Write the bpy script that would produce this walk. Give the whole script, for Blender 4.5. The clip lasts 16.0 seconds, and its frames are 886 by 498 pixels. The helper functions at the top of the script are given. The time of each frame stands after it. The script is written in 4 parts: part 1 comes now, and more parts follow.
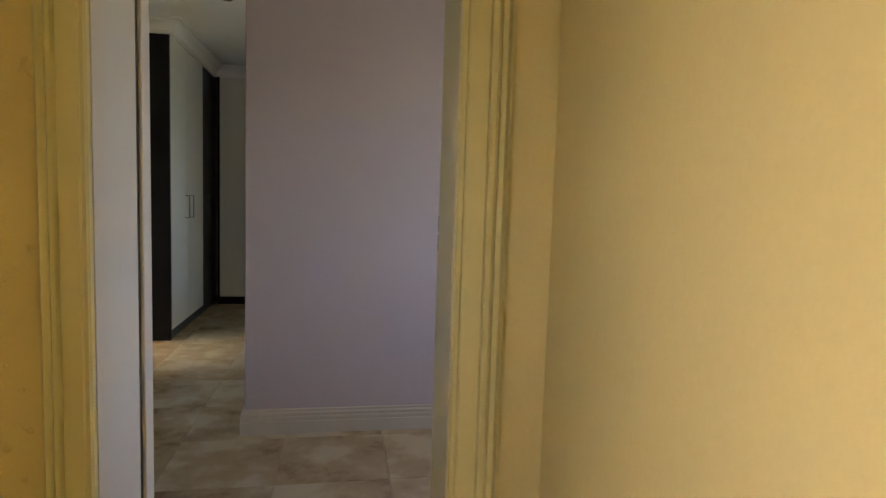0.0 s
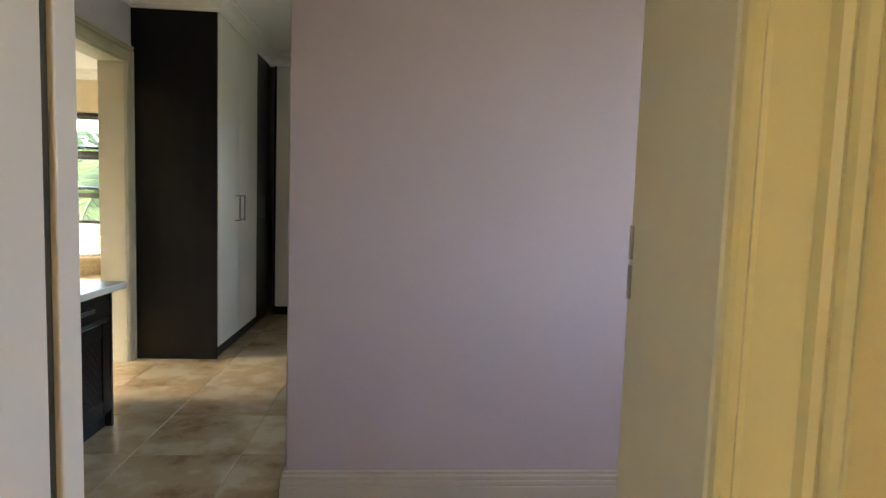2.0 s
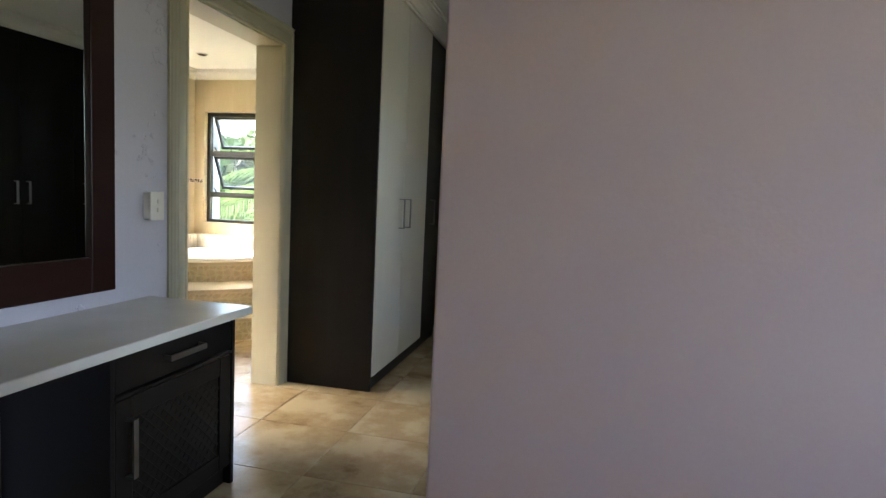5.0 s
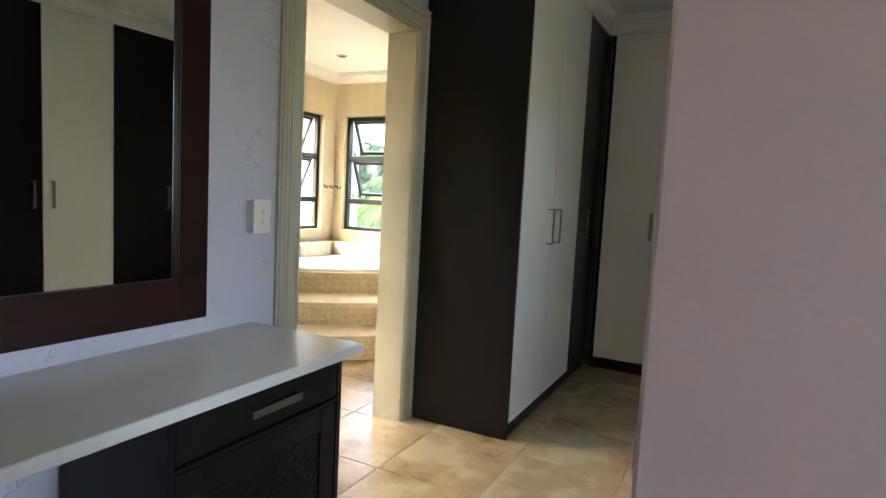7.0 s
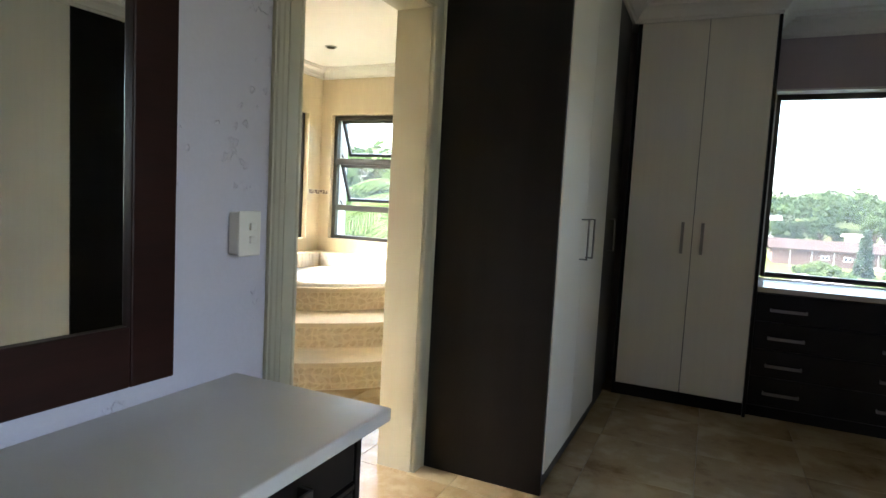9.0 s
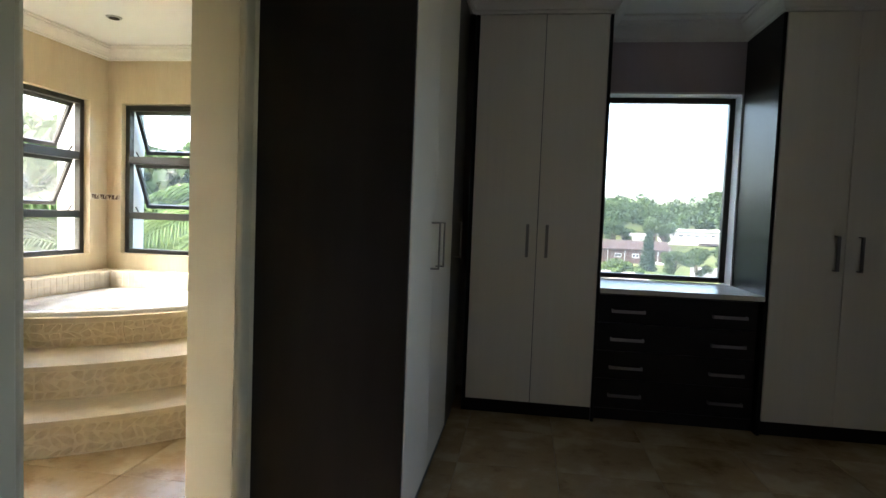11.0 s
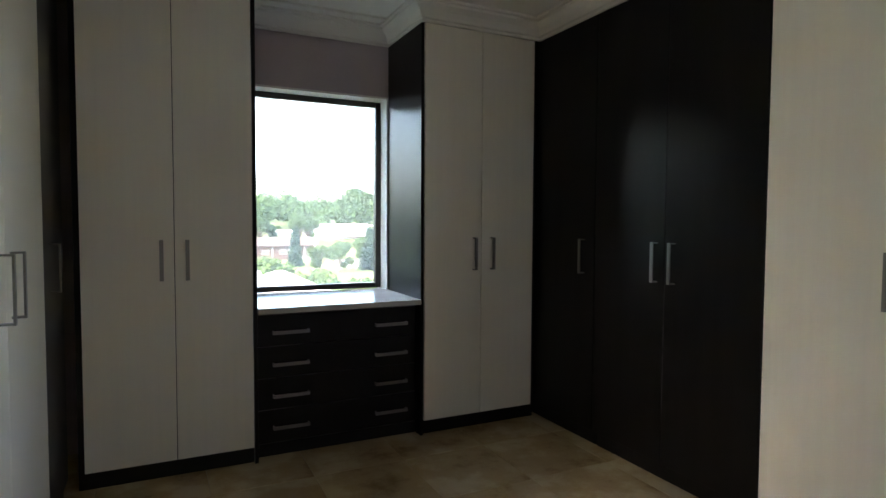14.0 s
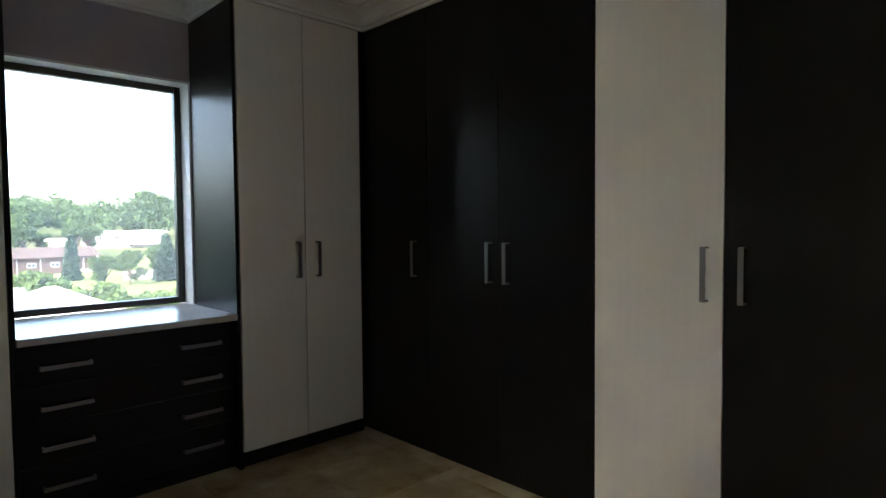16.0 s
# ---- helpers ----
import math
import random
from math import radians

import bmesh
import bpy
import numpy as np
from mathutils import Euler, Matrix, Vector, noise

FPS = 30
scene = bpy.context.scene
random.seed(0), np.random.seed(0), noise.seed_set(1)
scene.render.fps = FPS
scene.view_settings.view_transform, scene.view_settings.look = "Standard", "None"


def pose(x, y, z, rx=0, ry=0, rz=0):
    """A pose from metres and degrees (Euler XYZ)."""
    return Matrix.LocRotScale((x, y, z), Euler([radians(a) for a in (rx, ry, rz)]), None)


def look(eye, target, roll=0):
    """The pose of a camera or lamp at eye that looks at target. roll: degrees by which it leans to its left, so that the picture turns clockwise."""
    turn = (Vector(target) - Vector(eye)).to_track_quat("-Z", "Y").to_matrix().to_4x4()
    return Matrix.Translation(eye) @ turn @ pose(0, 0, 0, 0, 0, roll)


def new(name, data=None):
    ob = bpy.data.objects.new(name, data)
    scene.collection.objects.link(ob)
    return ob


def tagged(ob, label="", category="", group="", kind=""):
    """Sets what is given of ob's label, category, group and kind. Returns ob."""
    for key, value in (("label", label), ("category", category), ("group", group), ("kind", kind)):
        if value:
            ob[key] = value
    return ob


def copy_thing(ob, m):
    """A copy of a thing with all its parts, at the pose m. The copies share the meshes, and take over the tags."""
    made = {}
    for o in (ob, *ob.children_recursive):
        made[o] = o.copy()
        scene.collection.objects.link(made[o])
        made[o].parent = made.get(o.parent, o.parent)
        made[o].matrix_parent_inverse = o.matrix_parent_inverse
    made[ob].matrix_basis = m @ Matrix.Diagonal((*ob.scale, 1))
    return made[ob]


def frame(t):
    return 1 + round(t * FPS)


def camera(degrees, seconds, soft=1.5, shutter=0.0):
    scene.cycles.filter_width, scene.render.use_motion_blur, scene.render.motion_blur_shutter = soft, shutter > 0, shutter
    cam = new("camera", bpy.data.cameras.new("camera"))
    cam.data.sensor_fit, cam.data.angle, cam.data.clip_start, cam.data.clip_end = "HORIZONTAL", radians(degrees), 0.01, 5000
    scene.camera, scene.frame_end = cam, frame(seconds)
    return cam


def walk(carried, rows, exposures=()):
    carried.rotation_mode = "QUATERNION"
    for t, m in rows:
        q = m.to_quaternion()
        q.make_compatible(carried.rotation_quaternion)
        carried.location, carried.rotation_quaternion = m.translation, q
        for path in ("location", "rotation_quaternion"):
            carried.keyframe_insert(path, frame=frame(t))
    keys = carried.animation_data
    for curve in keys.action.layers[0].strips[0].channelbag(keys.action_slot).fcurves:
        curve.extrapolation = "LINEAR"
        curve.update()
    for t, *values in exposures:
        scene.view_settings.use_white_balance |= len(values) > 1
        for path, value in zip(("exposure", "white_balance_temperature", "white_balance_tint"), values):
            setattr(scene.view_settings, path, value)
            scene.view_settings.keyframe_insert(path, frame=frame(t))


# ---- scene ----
cam = camera(74.8, 16.0)
PATH = [
    (0, (0.466, 0.308, 1.211), (0.821, 2.269, 1.043), 1.8),
    (0.5, (0.468, 0.501, 1.208), (0.759, 2.473, 1.038), 1.8),
    (1, (0.444, 0.704, 1.202), (0.684, 2.682, 1.033), 1.9),
    (1.5, (0.424, 0.875, 1.199), (0.625, 2.857, 1.027), 1.8),
    (2, (0.436, 1.06, 1.194), (0.583, 3.048, 1.028), 1.9),
    (2.5, (0.47, 1.231, 1.209), (0.527, 3.223, 1.037), 1.9),
    (3, (0.449, 1.391, 1.197), (0.412, 3.383, 1.027), 2.0),
    (5.5, (0.273, 2.142, 1.208), (-0.308, 4.047, 1.029), 2.7),
    (6, (0.203, 2.282, 1.207), (-0.501, 4.146, 1.028), 2.8),
    (6.5, (0.149, 2.427, 1.21), (-0.653, 4.25, 1.031), 3.0),
    (7, (0.104, 2.556, 1.217), (-0.802, 4.331, 1.039), 3.0),
    (7.5, (0.01, 2.65, 1.219), (-0.945, 4.398, 1.042), 3.3),
    (8, (-0.099, 2.725, 1.227), (-1.056, 4.472, 1.054), 3.2),
    (10.5, (-0.452, 3.227, 1.211), (-0.872, 5.178, 1.089), 2.5),
    (11, (-0.47, 3.327, 1.203), (-0.75, 5.304, 1.095), 2.2),
    (11.5, (-0.477, 3.42, 1.218), (-0.618, 5.413, 1.111), 2.0),
    (12, (-0.469, 3.503, 1.221), (-0.458, 5.5, 1.12), 1.7),
    (12.5, (-0.487, 3.585, 1.242), (-0.22, 5.564, 1.141), 1.4),
    (13, (-0.497, 3.636, 1.241), (-0.008, 5.573, 1.146), 1.1),
    (13.5, (-0.494, 3.68, 1.258), (0.2, 5.553, 1.163), 0.7),
    (14, (-0.454, 3.765, 1.277), (0.417, 5.563, 1.184), 0.3),
    (14.5, (-0.455, 3.857, 1.269), (0.575, 5.569, 1.184), 0.2),
    (15, (-0.445, 3.93, 1.273), (0.728, 5.547, 1.19), -0.1),
    (15.5, (-0.424, 3.98, 1.266), (0.876, 5.498, 1.187), -0.3),
    (16, (-0.395, 4.017, 1.268), (0.999, 5.449, 1.186), -0.5),
]
walk(cam, [(t, look(eye, target, roll)) for t, eye, target, roll in PATH], [(0, 4.2, 6750, 10), (1.0, 4.45, 6750, 10), (2.0, 4.6, 6750, 11), (3.0, 4.45, 6600, 11), (5.5, 4.5, 6500, 10), (8.2, 4.85, 6400, 10), (10.4, 3.95, 6300, 10), (11.5, 3.95, 6300, 10), (13.0, 4.8, 6450, 11), (14.5, 4.85, 6350, 10), (16, 4.45, 6200, 11)])

# ---- world, sun and large lights ----
world = bpy.data.worlds.new("world")
scene.world = world
world.use_nodes = True
wn = world.node_tree
sky = wn.nodes.new("ShaderNodeTexSky")
sky.sky_type = "NISHITA"
sky.sun_disc = False
sky.sun_elevation = radians(42)
sky.sun_rotation = radians(-106.7)
sky.air_density, sky.dust_density, sky.ozone_density = 1.0, 4.0, 1.0
wn.links.new(sky.outputs[0], wn.nodes["Background"].inputs[0])
wn.nodes["Background"].inputs[1].default_value = 0.15
sun_data = bpy.data.lights.new("sun", "SUN")
sun_data.energy, sun_data.angle, sun_data.color = 0.5, radians(16), (1.0, 0.96, 0.9)
sun = new("sun", sun_data)
sun.matrix_world = look((-50, -15, 46), (0, 0, 0))


def fill_lamp(name, eye, target, w, h, power, color):
    """An added fill lamp in an unseen opening that the walk never faces."""
    data = bpy.data.lights.new(name, "AREA")
    data.shape, data.size, data.size_y, data.energy, data.color = "RECTANGLE", w, h, power, color
    ob = new(name, data)
    ob.matrix_world = look(eye, target)
    return ob


# Fill for the passage, whose own light source is unseen.
fill_lamp("passage_fill_light", (-0.84, -0.5, 1.68), (1.0, 0.1, 1.3), 0.9, 0.7, 0.16, (0.97, 1.0, 0.97))
# Added behind an unseen opening to brighten the partition and entry.
fill_lamp("entry_fill_light", (2.3, 2.1, 1.5), (0, 2.5, 1.2), 0.8, 1.1, 0.33, (1.0, 0.91, 0.95))
# Added from the unseen side to lift the cream doors and ceiling.
fill_lamp("side_fill_light", (2.42, 3.85, 1.55), (0, 4.6, 1.9), 0.7, 1.1, 0.42, (0.95, 0.97, 1.0))

# ---- materials ----


def material(name, color, rough=0.5, metal=0.0, var=0.06, scale=6.0, bump=0.0, bump_scale=60.0, stretch=(1, 1, 1), coat=0.0, spec=0.5, tone=None, hue_random=0.0, rough_var=0.08):
    """A painted or plain surface with broad unevenness, fine grain and relief."""
    m = bpy.data.materials.new(name)
    m.use_nodes = True
    nt = m.node_tree
    p = nt.nodes["Principled BSDF"]
    p.inputs["Roughness"].default_value = rough
    p.inputs["Metallic"].default_value = metal
    p.inputs["Specular IOR Level"].default_value = spec
    p.inputs["Coat Weight"].default_value = coat
    geo = nt.nodes.new("ShaderNodeNewGeometry")
    mp = nt.nodes.new("ShaderNodeMapping")
    mp.inputs["Scale"].default_value = stretch
    nt.links.new(geo.outputs["Position"], mp.inputs[0])
    n1 = nt.nodes.new("ShaderNodeTexNoise")
    n1.inputs["Scale"].default_value, n1.inputs["Detail"].default_value = scale, 5
    nt.links.new(mp.outputs[0], n1.inputs["Vector"])
    n2 = nt.nodes.new("ShaderNodeTexNoise")
    n2.inputs["Scale"].default_value, n2.inputs["Detail"].default_value = bump_scale, 4
    nt.links.new(mp.outputs[0], n2.inputs["Vector"])
    mix = nt.nodes.new("ShaderNodeMix")
    mix.data_type = "RGBA"
    dark = tone or tuple(c * (1 - 2.2 * var) for c in color)
    mix.inputs[6].default_value = (*dark, 1)
    mix.inputs[7].default_value = (*[min(1, c * (1 + 0.6 * var)) for c in color], 1)
    add = nt.nodes.new("ShaderNodeMath")
    add.operation = "MULTIPLY_ADD"
    nt.links.new(n2.outputs[0], add.inputs[0])
    add.inputs[1].default_value = 0.35
    ramp = nt.nodes.new("ShaderNodeMapRange")
    ramp.inputs[1].default_value, ramp.inputs[2].default_value = 0.3, 0.9
    nt.links.new(n1.outputs[0], add.inputs[2])
    nt.links.new(add.outputs[0], ramp.inputs[0])
    nt.links.new(ramp.outputs[0], mix.inputs[0])
    out = mix.outputs[2]
    if hue_random:
        info = nt.nodes.new("ShaderNodeObjectInfo")
        hsv = nt.nodes.new("ShaderNodeHueSaturation")
        mr = nt.nodes.new("ShaderNodeMapRange")
        mr.inputs[3].default_value, mr.inputs[4].default_value = 1 - hue_random, 1 + hue_random
        nt.links.new(info.outputs["Random"], mr.inputs[0])
        nt.links.new(mr.outputs[0], hsv.inputs["Value"])
        nt.links.new(out, hsv.inputs["Color"])
        out = hsv.outputs[0]
    nt.links.new(out, p.inputs["Base Color"])
    rr = nt.nodes.new("ShaderNodeMapRange")
    rr.inputs[3].default_value, rr.inputs[4].default_value = max(0.02, rough - rough_var), min(1, rough + rough_var)
    nt.links.new(n1.outputs[0], rr.inputs[0])
    nt.links.new(rr.outputs[0], p.inputs["Roughness"])
    if bump:
        b = nt.nodes.new("ShaderNodeBump")
        b.inputs["Strength"].default_value, b.inputs["Distance"].default_value = 1.0, bump
        nt.links.new(n2.outputs[0], b.inputs["Height"])
        nt.links.new(b.outputs[0], p.inputs["Normal"])
    return m


def plaster_material(name, color, pits=0.0):
    """Emulsion on hand-floated plaster: roller grain, trowel swells and flaked pits."""
    m = material(name, color, 0.62, var=0.05, scale=1.3, bump=0.0006, bump_scale=90)
    nt = m.node_tree
    p = nt.nodes["Principled BSDF"]
    geo = nt.nodes.new("ShaderNodeNewGeometry")
    n = nt.nodes.new("ShaderNodeTexNoise")
    n.inputs["Scale"].default_value, n.inputs["Detail"].default_value = 3.5, 3
    nt.links.new(geo.outputs["Position"], n.inputs["Vector"])
    b = nt.nodes.new("ShaderNodeBump")
    b.inputs["Strength"].default_value, b.inputs["Distance"].default_value = 1.0, 0.006
    nt.links.new(n.outputs[0], b.inputs["Height"])
    old = p.inputs["Normal"].links[0].from_node
    nt.links.new(b.outputs[0], old.inputs["Normal"])
    if pits:
        f = nt.nodes.new("ShaderNodeTexNoise")
        f.inputs["Scale"].default_value, f.inputs["Detail"].default_value = 26, 2
        g = nt.nodes.new("ShaderNodeTexNoise")
        g.inputs["Scale"].default_value, g.inputs["Detail"].default_value = 3.0, 1
        nt.links.new(geo.outputs["Position"], f.inputs["Vector"])
        nt.links.new(geo.outputs["Position"], g.inputs["Vector"])
        a = nt.nodes.new("ShaderNodeMath")
        a.operation = "MULTIPLY"
        nt.links.new(f.outputs[0], a.inputs[0])
        nt.links.new(g.outputs[0], a.inputs[1])
        r = nt.nodes.new("ShaderNodeMapRange")
        r.inputs[1].default_value, r.inputs[2].default_value = 0.345, 0.375
        nt.links.new(a.outputs[0], r.inputs[0])
        c = nt.nodes.new("ShaderNodeBump")
        c.inputs["Strength"].default_value, c.inputs["Distance"].default_value = 1.0, pits
        nt.links.new(r.outputs[0], c.inputs["Height"])
        nt.links.new(c.outputs[0], b.inputs["Normal"])
    return m


def tile_material(name, pale, tan, brown, rough):
    """Glazed stone-look floor tile: cream ground with clouded brown stains, different on each tile."""
    m = bpy.data.materials.new(name)
    m.use_nodes = True
    nt = m.node_tree
    p = nt.nodes["Principled BSDF"]
    geo = nt.nodes.new("ShaderNodeNewGeometry")
    info = nt.nodes.new("ShaderNodeObjectInfo")
    off = nt.nodes.new("ShaderNodeVectorMath")
    off.operation = "MULTIPLY_ADD"
    nt.links.new(info.outputs["Random"], off.inputs[0])
    off.inputs[1].default_value = (37, 19, 53)
    nt.links.new(geo.outputs["Position"], off.inputs[2])

    def cloud(scale, detail, rg):
        n = nt.nodes.new("ShaderNodeTexNoise")
        n.inputs["Scale"].default_value, n.inputs["Detail"].default_value, n.inputs["Roughness"].default_value = scale, detail, rg
        nt.links.new(off.outputs[0], n.inputs["Vector"])
        return n.outputs[0]

    def join(a, b, k):
        """a plus k times b."""
        n = nt.nodes.new("ShaderNodeMath")
        n.operation = "MULTIPLY_ADD"
        nt.links.new(b, n.inputs[0])
        n.inputs[1].default_value = k
        nt.links.new(a, n.inputs[2])
        return n.outputs[0]

    fac = join(join(cloud(3.0, 3, 0.5), cloud(11, 5, 0.6), 0.35), cloud(70, 3, 0.6), 0.12)
    ramp = nt.nodes.new("ShaderNodeValToRGB")
    ramp.color_ramp.interpolation = "EASE"
    el = ramp.color_ramp.elements
    el[0].position, el[0].color = 0.60, (*pale, 1)
    el[1].position, el[1].color = 0.98, (*brown, 1)
    mid = el.new(0.78)
    mid.color = (*tan, 1)
    nt.links.new(fac, ramp.inputs[0])
    nt.links.new(ramp.outputs[0], p.inputs["Base Color"])
    p.inputs["Roughness"].default_value = rough
    return m


def glass_material(name, tint, haze):
    """Glass tinted to dim the view; a pale daylit film stands in for haze."""
    m = bpy.data.materials.new(name)
    m.use_nodes = True
    nt = m.node_tree
    p = nt.nodes["Principled BSDF"]
    p.inputs["Transmission Weight"].default_value = 1.0
    p.inputs["Roughness"].default_value = 0.0
    p.inputs["IOR"].default_value = 1.45
    p.inputs["Base Color"].default_value = (*tint, 1)
    film = nt.nodes.new("ShaderNodeBsdfTranslucent")
    film.inputs[0].default_value = (0.8, 0.82, 0.82, 1)
    sh = nt.nodes.new("ShaderNodeMixShader")
    sh.inputs[0].default_value = haze
    nt.links.new(p.outputs[0], sh.inputs[1])
    nt.links.new(film.outputs[0], sh.inputs[2])
    nt.links.new(sh.outputs[0], nt.nodes["Material Output"].inputs[0])
    return m


def mirror_material(name):
    m = bpy.data.materials.new(name)
    m.use_nodes = True
    p = m.node_tree.nodes["Principled BSDF"]
    p.inputs["Metallic"].default_value, p.inputs["Roughness"].default_value = 1.0, 0.012
    p.inputs["Base Color"].default_value = (0.80, 0.83, 0.80, 1)
    return m


def leaf_material(name, a, b):
    m = bpy.data.materials.new(name)
    m.use_nodes = True
    nt = m.node_tree
    p = nt.nodes["Principled BSDF"]
    geo = nt.nodes.new("ShaderNodeNewGeometry")
    mix = nt.nodes.new("ShaderNodeMix")
    mix.data_type = "RGBA"
    mix.inputs[6].default_value, mix.inputs[7].default_value = (*a, 1), (*b, 1)
    n = nt.nodes.new("ShaderNodeTexNoise")
    n.inputs["Scale"].default_value, n.inputs["Detail"].default_value = 0.16, 2
    nt.links.new(geo.outputs["Position"], n.inputs["Vector"])
    drift = nt.nodes.new("ShaderNodeMapRange")
    drift.inputs[1].default_value, drift.inputs[2].default_value = 0.35, 0.65
    drift.inputs[3].default_value, drift.inputs[4].default_value = 0.0, 0.62
    nt.links.new(n.outputs[0], drift.inputs[0])
    add = nt.nodes.new("ShaderNodeMath")
    add.operation = "MULTIPLY_ADD"
    nt.links.new(geo.outputs["Random Per Island"], add.inputs[0])
    add.inputs[1].default_value = 0.38
    nt.links.new(drift.outputs[0], add.inputs[2])
    nt.links.new(add.outputs[0], mix.inputs[0])
    nt.links.new(mix.outputs[2], p.inputs["Base Color"])
    p.inputs["Roughness"].default_value = 0.6
    p.inputs["Specular IOR Level"].default_value = 0.15
    tr = nt.nodes.new("ShaderNodeBsdfTranslucent")
    nt.links.new(mix.outputs[2], tr.inputs[0])
    sh = nt.nodes.new("ShaderNodeMixShader")
    sh.inputs[0].default_value = 0.3
    nt.links.new(p.outputs[0], sh.inputs[1])
    nt.links.new(tr.outputs[0], sh.inputs[2])
    nt.links.new(sh.outputs[0], nt.nodes["Material Output"].inputs[0])
    return m


LAVENDER = plaster_material("lavender_wall_paint", (0.485, 0.415, 0.428))
LAVENDER_ROUGH = plaster_material("lavender_wall_paint_flaked", (0.52, 0.50, 0.55), 0.0032)
YELLOW = plaster_material("ochre_wall_paint", (0.55, 0.445, 0.205))
YELLOW_ROUGH = plaster_material("ochre_wall_paint_flaked", (0.55, 0.44, 0.195), 0.0025)
CREAM_WALL = material("cream_wall_tile", (0.64, 0.54, 0.36), 0.32, var=0.08, scale=2.0, bump=0.0005, bump_scale=30, stretch=(3, 3, 0.35), tone=(0.55, 0.44, 0.27))
CEILING = material("white_ceiling_paint", (0.87, 0.855, 0.80), 0.8, var=0.02, scale=1.5, bump=0.0003, bump_scale=120)
CORNICE = material("white_cornice_paint", (0.84, 0.82, 0.75), 0.55, var=0.03, scale=4)
TRIM = material("cream_gloss_trim", (0.50, 0.47, 0.345), 0.38, var=0.02, scale=2, bump=0.0001, bump_scale=40, stretch=(1, 1, 0.15))
TRIM_OCHRE = material("ochre_gloss_trim", (0.52, 0.455, 0.225), 0.34, var=0.02, scale=2, bump=0.0001, bump_scale=40, stretch=(1, 1, 0.15))
TRIM_GREY = material("grey_white_gloss_trim", (0.50, 0.46, 0.42), 0.38, var=0.02, scale=2, bump=0.0001, bump_scale=40, stretch=(1, 1, 0.15))
SKIRTING = material("taupe_gloss_skirting", (0.52, 0.46, 0.37), 0.42, var=0.05, scale=5)
WENGE = material("dark_wenge_veneer", (0.0095, 0.008, 0.0074), 0.3, spec=0.19, rough_var=0.015, var=0.2, scale=4, bump_scale=60, stretch=(3, 3, 0.3), tone=(0.0062, 0.0052, 0.0048))
MAHOGANY = material("dark_red_stained_wood", (0.022, 0.007, 0.005), 0.33, spec=0.22, rough_var=0.03, var=0.25, scale=6, bump_scale=80, stretch=(2, 0.2, 2), tone=(0.008, 0.004, 0.003))
WHITE_DOOR = material("cream_woodgrain_melamine", (0.79, 0.755, 0.655), 0.42, var=0.018, scale=8, bump=0.00012, bump_scale=90, stretch=(5, 5, 0.15))
WHITE_TOP = material("white_laminate_top", (0.60, 0.57, 0.51), 0.24, var=0.03, scale=5, bump=0.0001, bump_scale=200)
CHROME = material("brushed_steel", (0.27, 0.262, 0.25), 0.34, metal=1.0, var=0.05, scale=20, bump=0.0001, bump_scale=200, stretch=(1, 1, 8))
SWITCH = material("ivory_switch_plastic", (0.74, 0.71, 0.62), 0.35, var=0.02)
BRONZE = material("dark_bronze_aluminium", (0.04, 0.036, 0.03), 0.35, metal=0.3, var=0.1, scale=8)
REVEAL = material("white_window_reveal", (0.78, 0.77, 0.74), 0.6, var=0.03)
ENAMEL = material("white_bath_acrylic", (0.82, 0.81, 0.78), 0.12, var=0.01, coat=0.4)
GROUT = material("pale_grout", (0.40, 0.32, 0.21), 0.9, var=0.1, scale=20)
TILE = tile_material("clouded_beige_floor_tile", (0.52, 0.415, 0.26), (0.41, 0.30, 0.165), (0.25, 0.16, 0.075), 0.25)
TREAD = material("cream_step_stone", (0.66, 0.57, 0.42), 0.4, var=0.08, scale=10, bump=0.001, bump_scale=40)
PEBBLE_GROUT = material("cream_mosaic_grout", (0.70, 0.62, 0.46), 0.8, var=0.06, scale=20)
LISTELLO = material("pale_border_tile", (0.66, 0.58, 0.44), 0.35, var=0.06)
LISTELLO_DARK = material("brown_border_inlay", (0.10, 0.055, 0.035), 0.35, var=0.1)
MIRROR = mirror_material("silvered_glass")
# Tint holds down the bright outdoors; the film's whiteness imitates haze and glare.
GLASS = glass_material("haze_film_glass", (0.60, 0.62, 0.61), 0.035)
GLASS_BATH = glass_material("haze_film_bathroom_glass", (0.78, 0.8, 0.76), 0.02)
LAMP_RING = material("satin_lamp_ring", (0.55, 0.54, 0.5), 0.35, metal=0.8)
LAMP_GLASS = material("unlit_lamp_lens", (0.10, 0.10, 0.10), 0.15)
LEAF = leaf_material("broadleaf_foliage", (0.03, 0.055, 0.016), (0.09, 0.135, 0.042))
LEAF_BUSH = leaf_material("bush_foliage", (0.06, 0.095, 0.022), (0.13, 0.18, 0.05))
LEAF_DARK = leaf_material("conifer_foliage", (0.022, 0.045, 0.026), (0.05, 0.085, 0.042))
LEAF_PALM = leaf_material("palm_foliage", (0.08, 0.13, 0.04), (0.2, 0.28, 0.09))
BARK = material("grey_brown_bark", (0.14, 0.10, 0.07), 0.9, var=0.2, scale=5, bump=0.02, bump_scale=8)
GRASS = material("hillside_grass", (0.085, 0.11, 0.035), 0.95, spec=0.03, var=0.3, scale=0.08, tone=(0.13, 0.12, 0.055), bump=0.05, bump_scale=1.5)
BRICK_FAR = material("red_brown_brickwork", (0.13, 0.08, 0.065), 0.9, var=0.15, scale=1.0, bump=0.01, bump_scale=8)
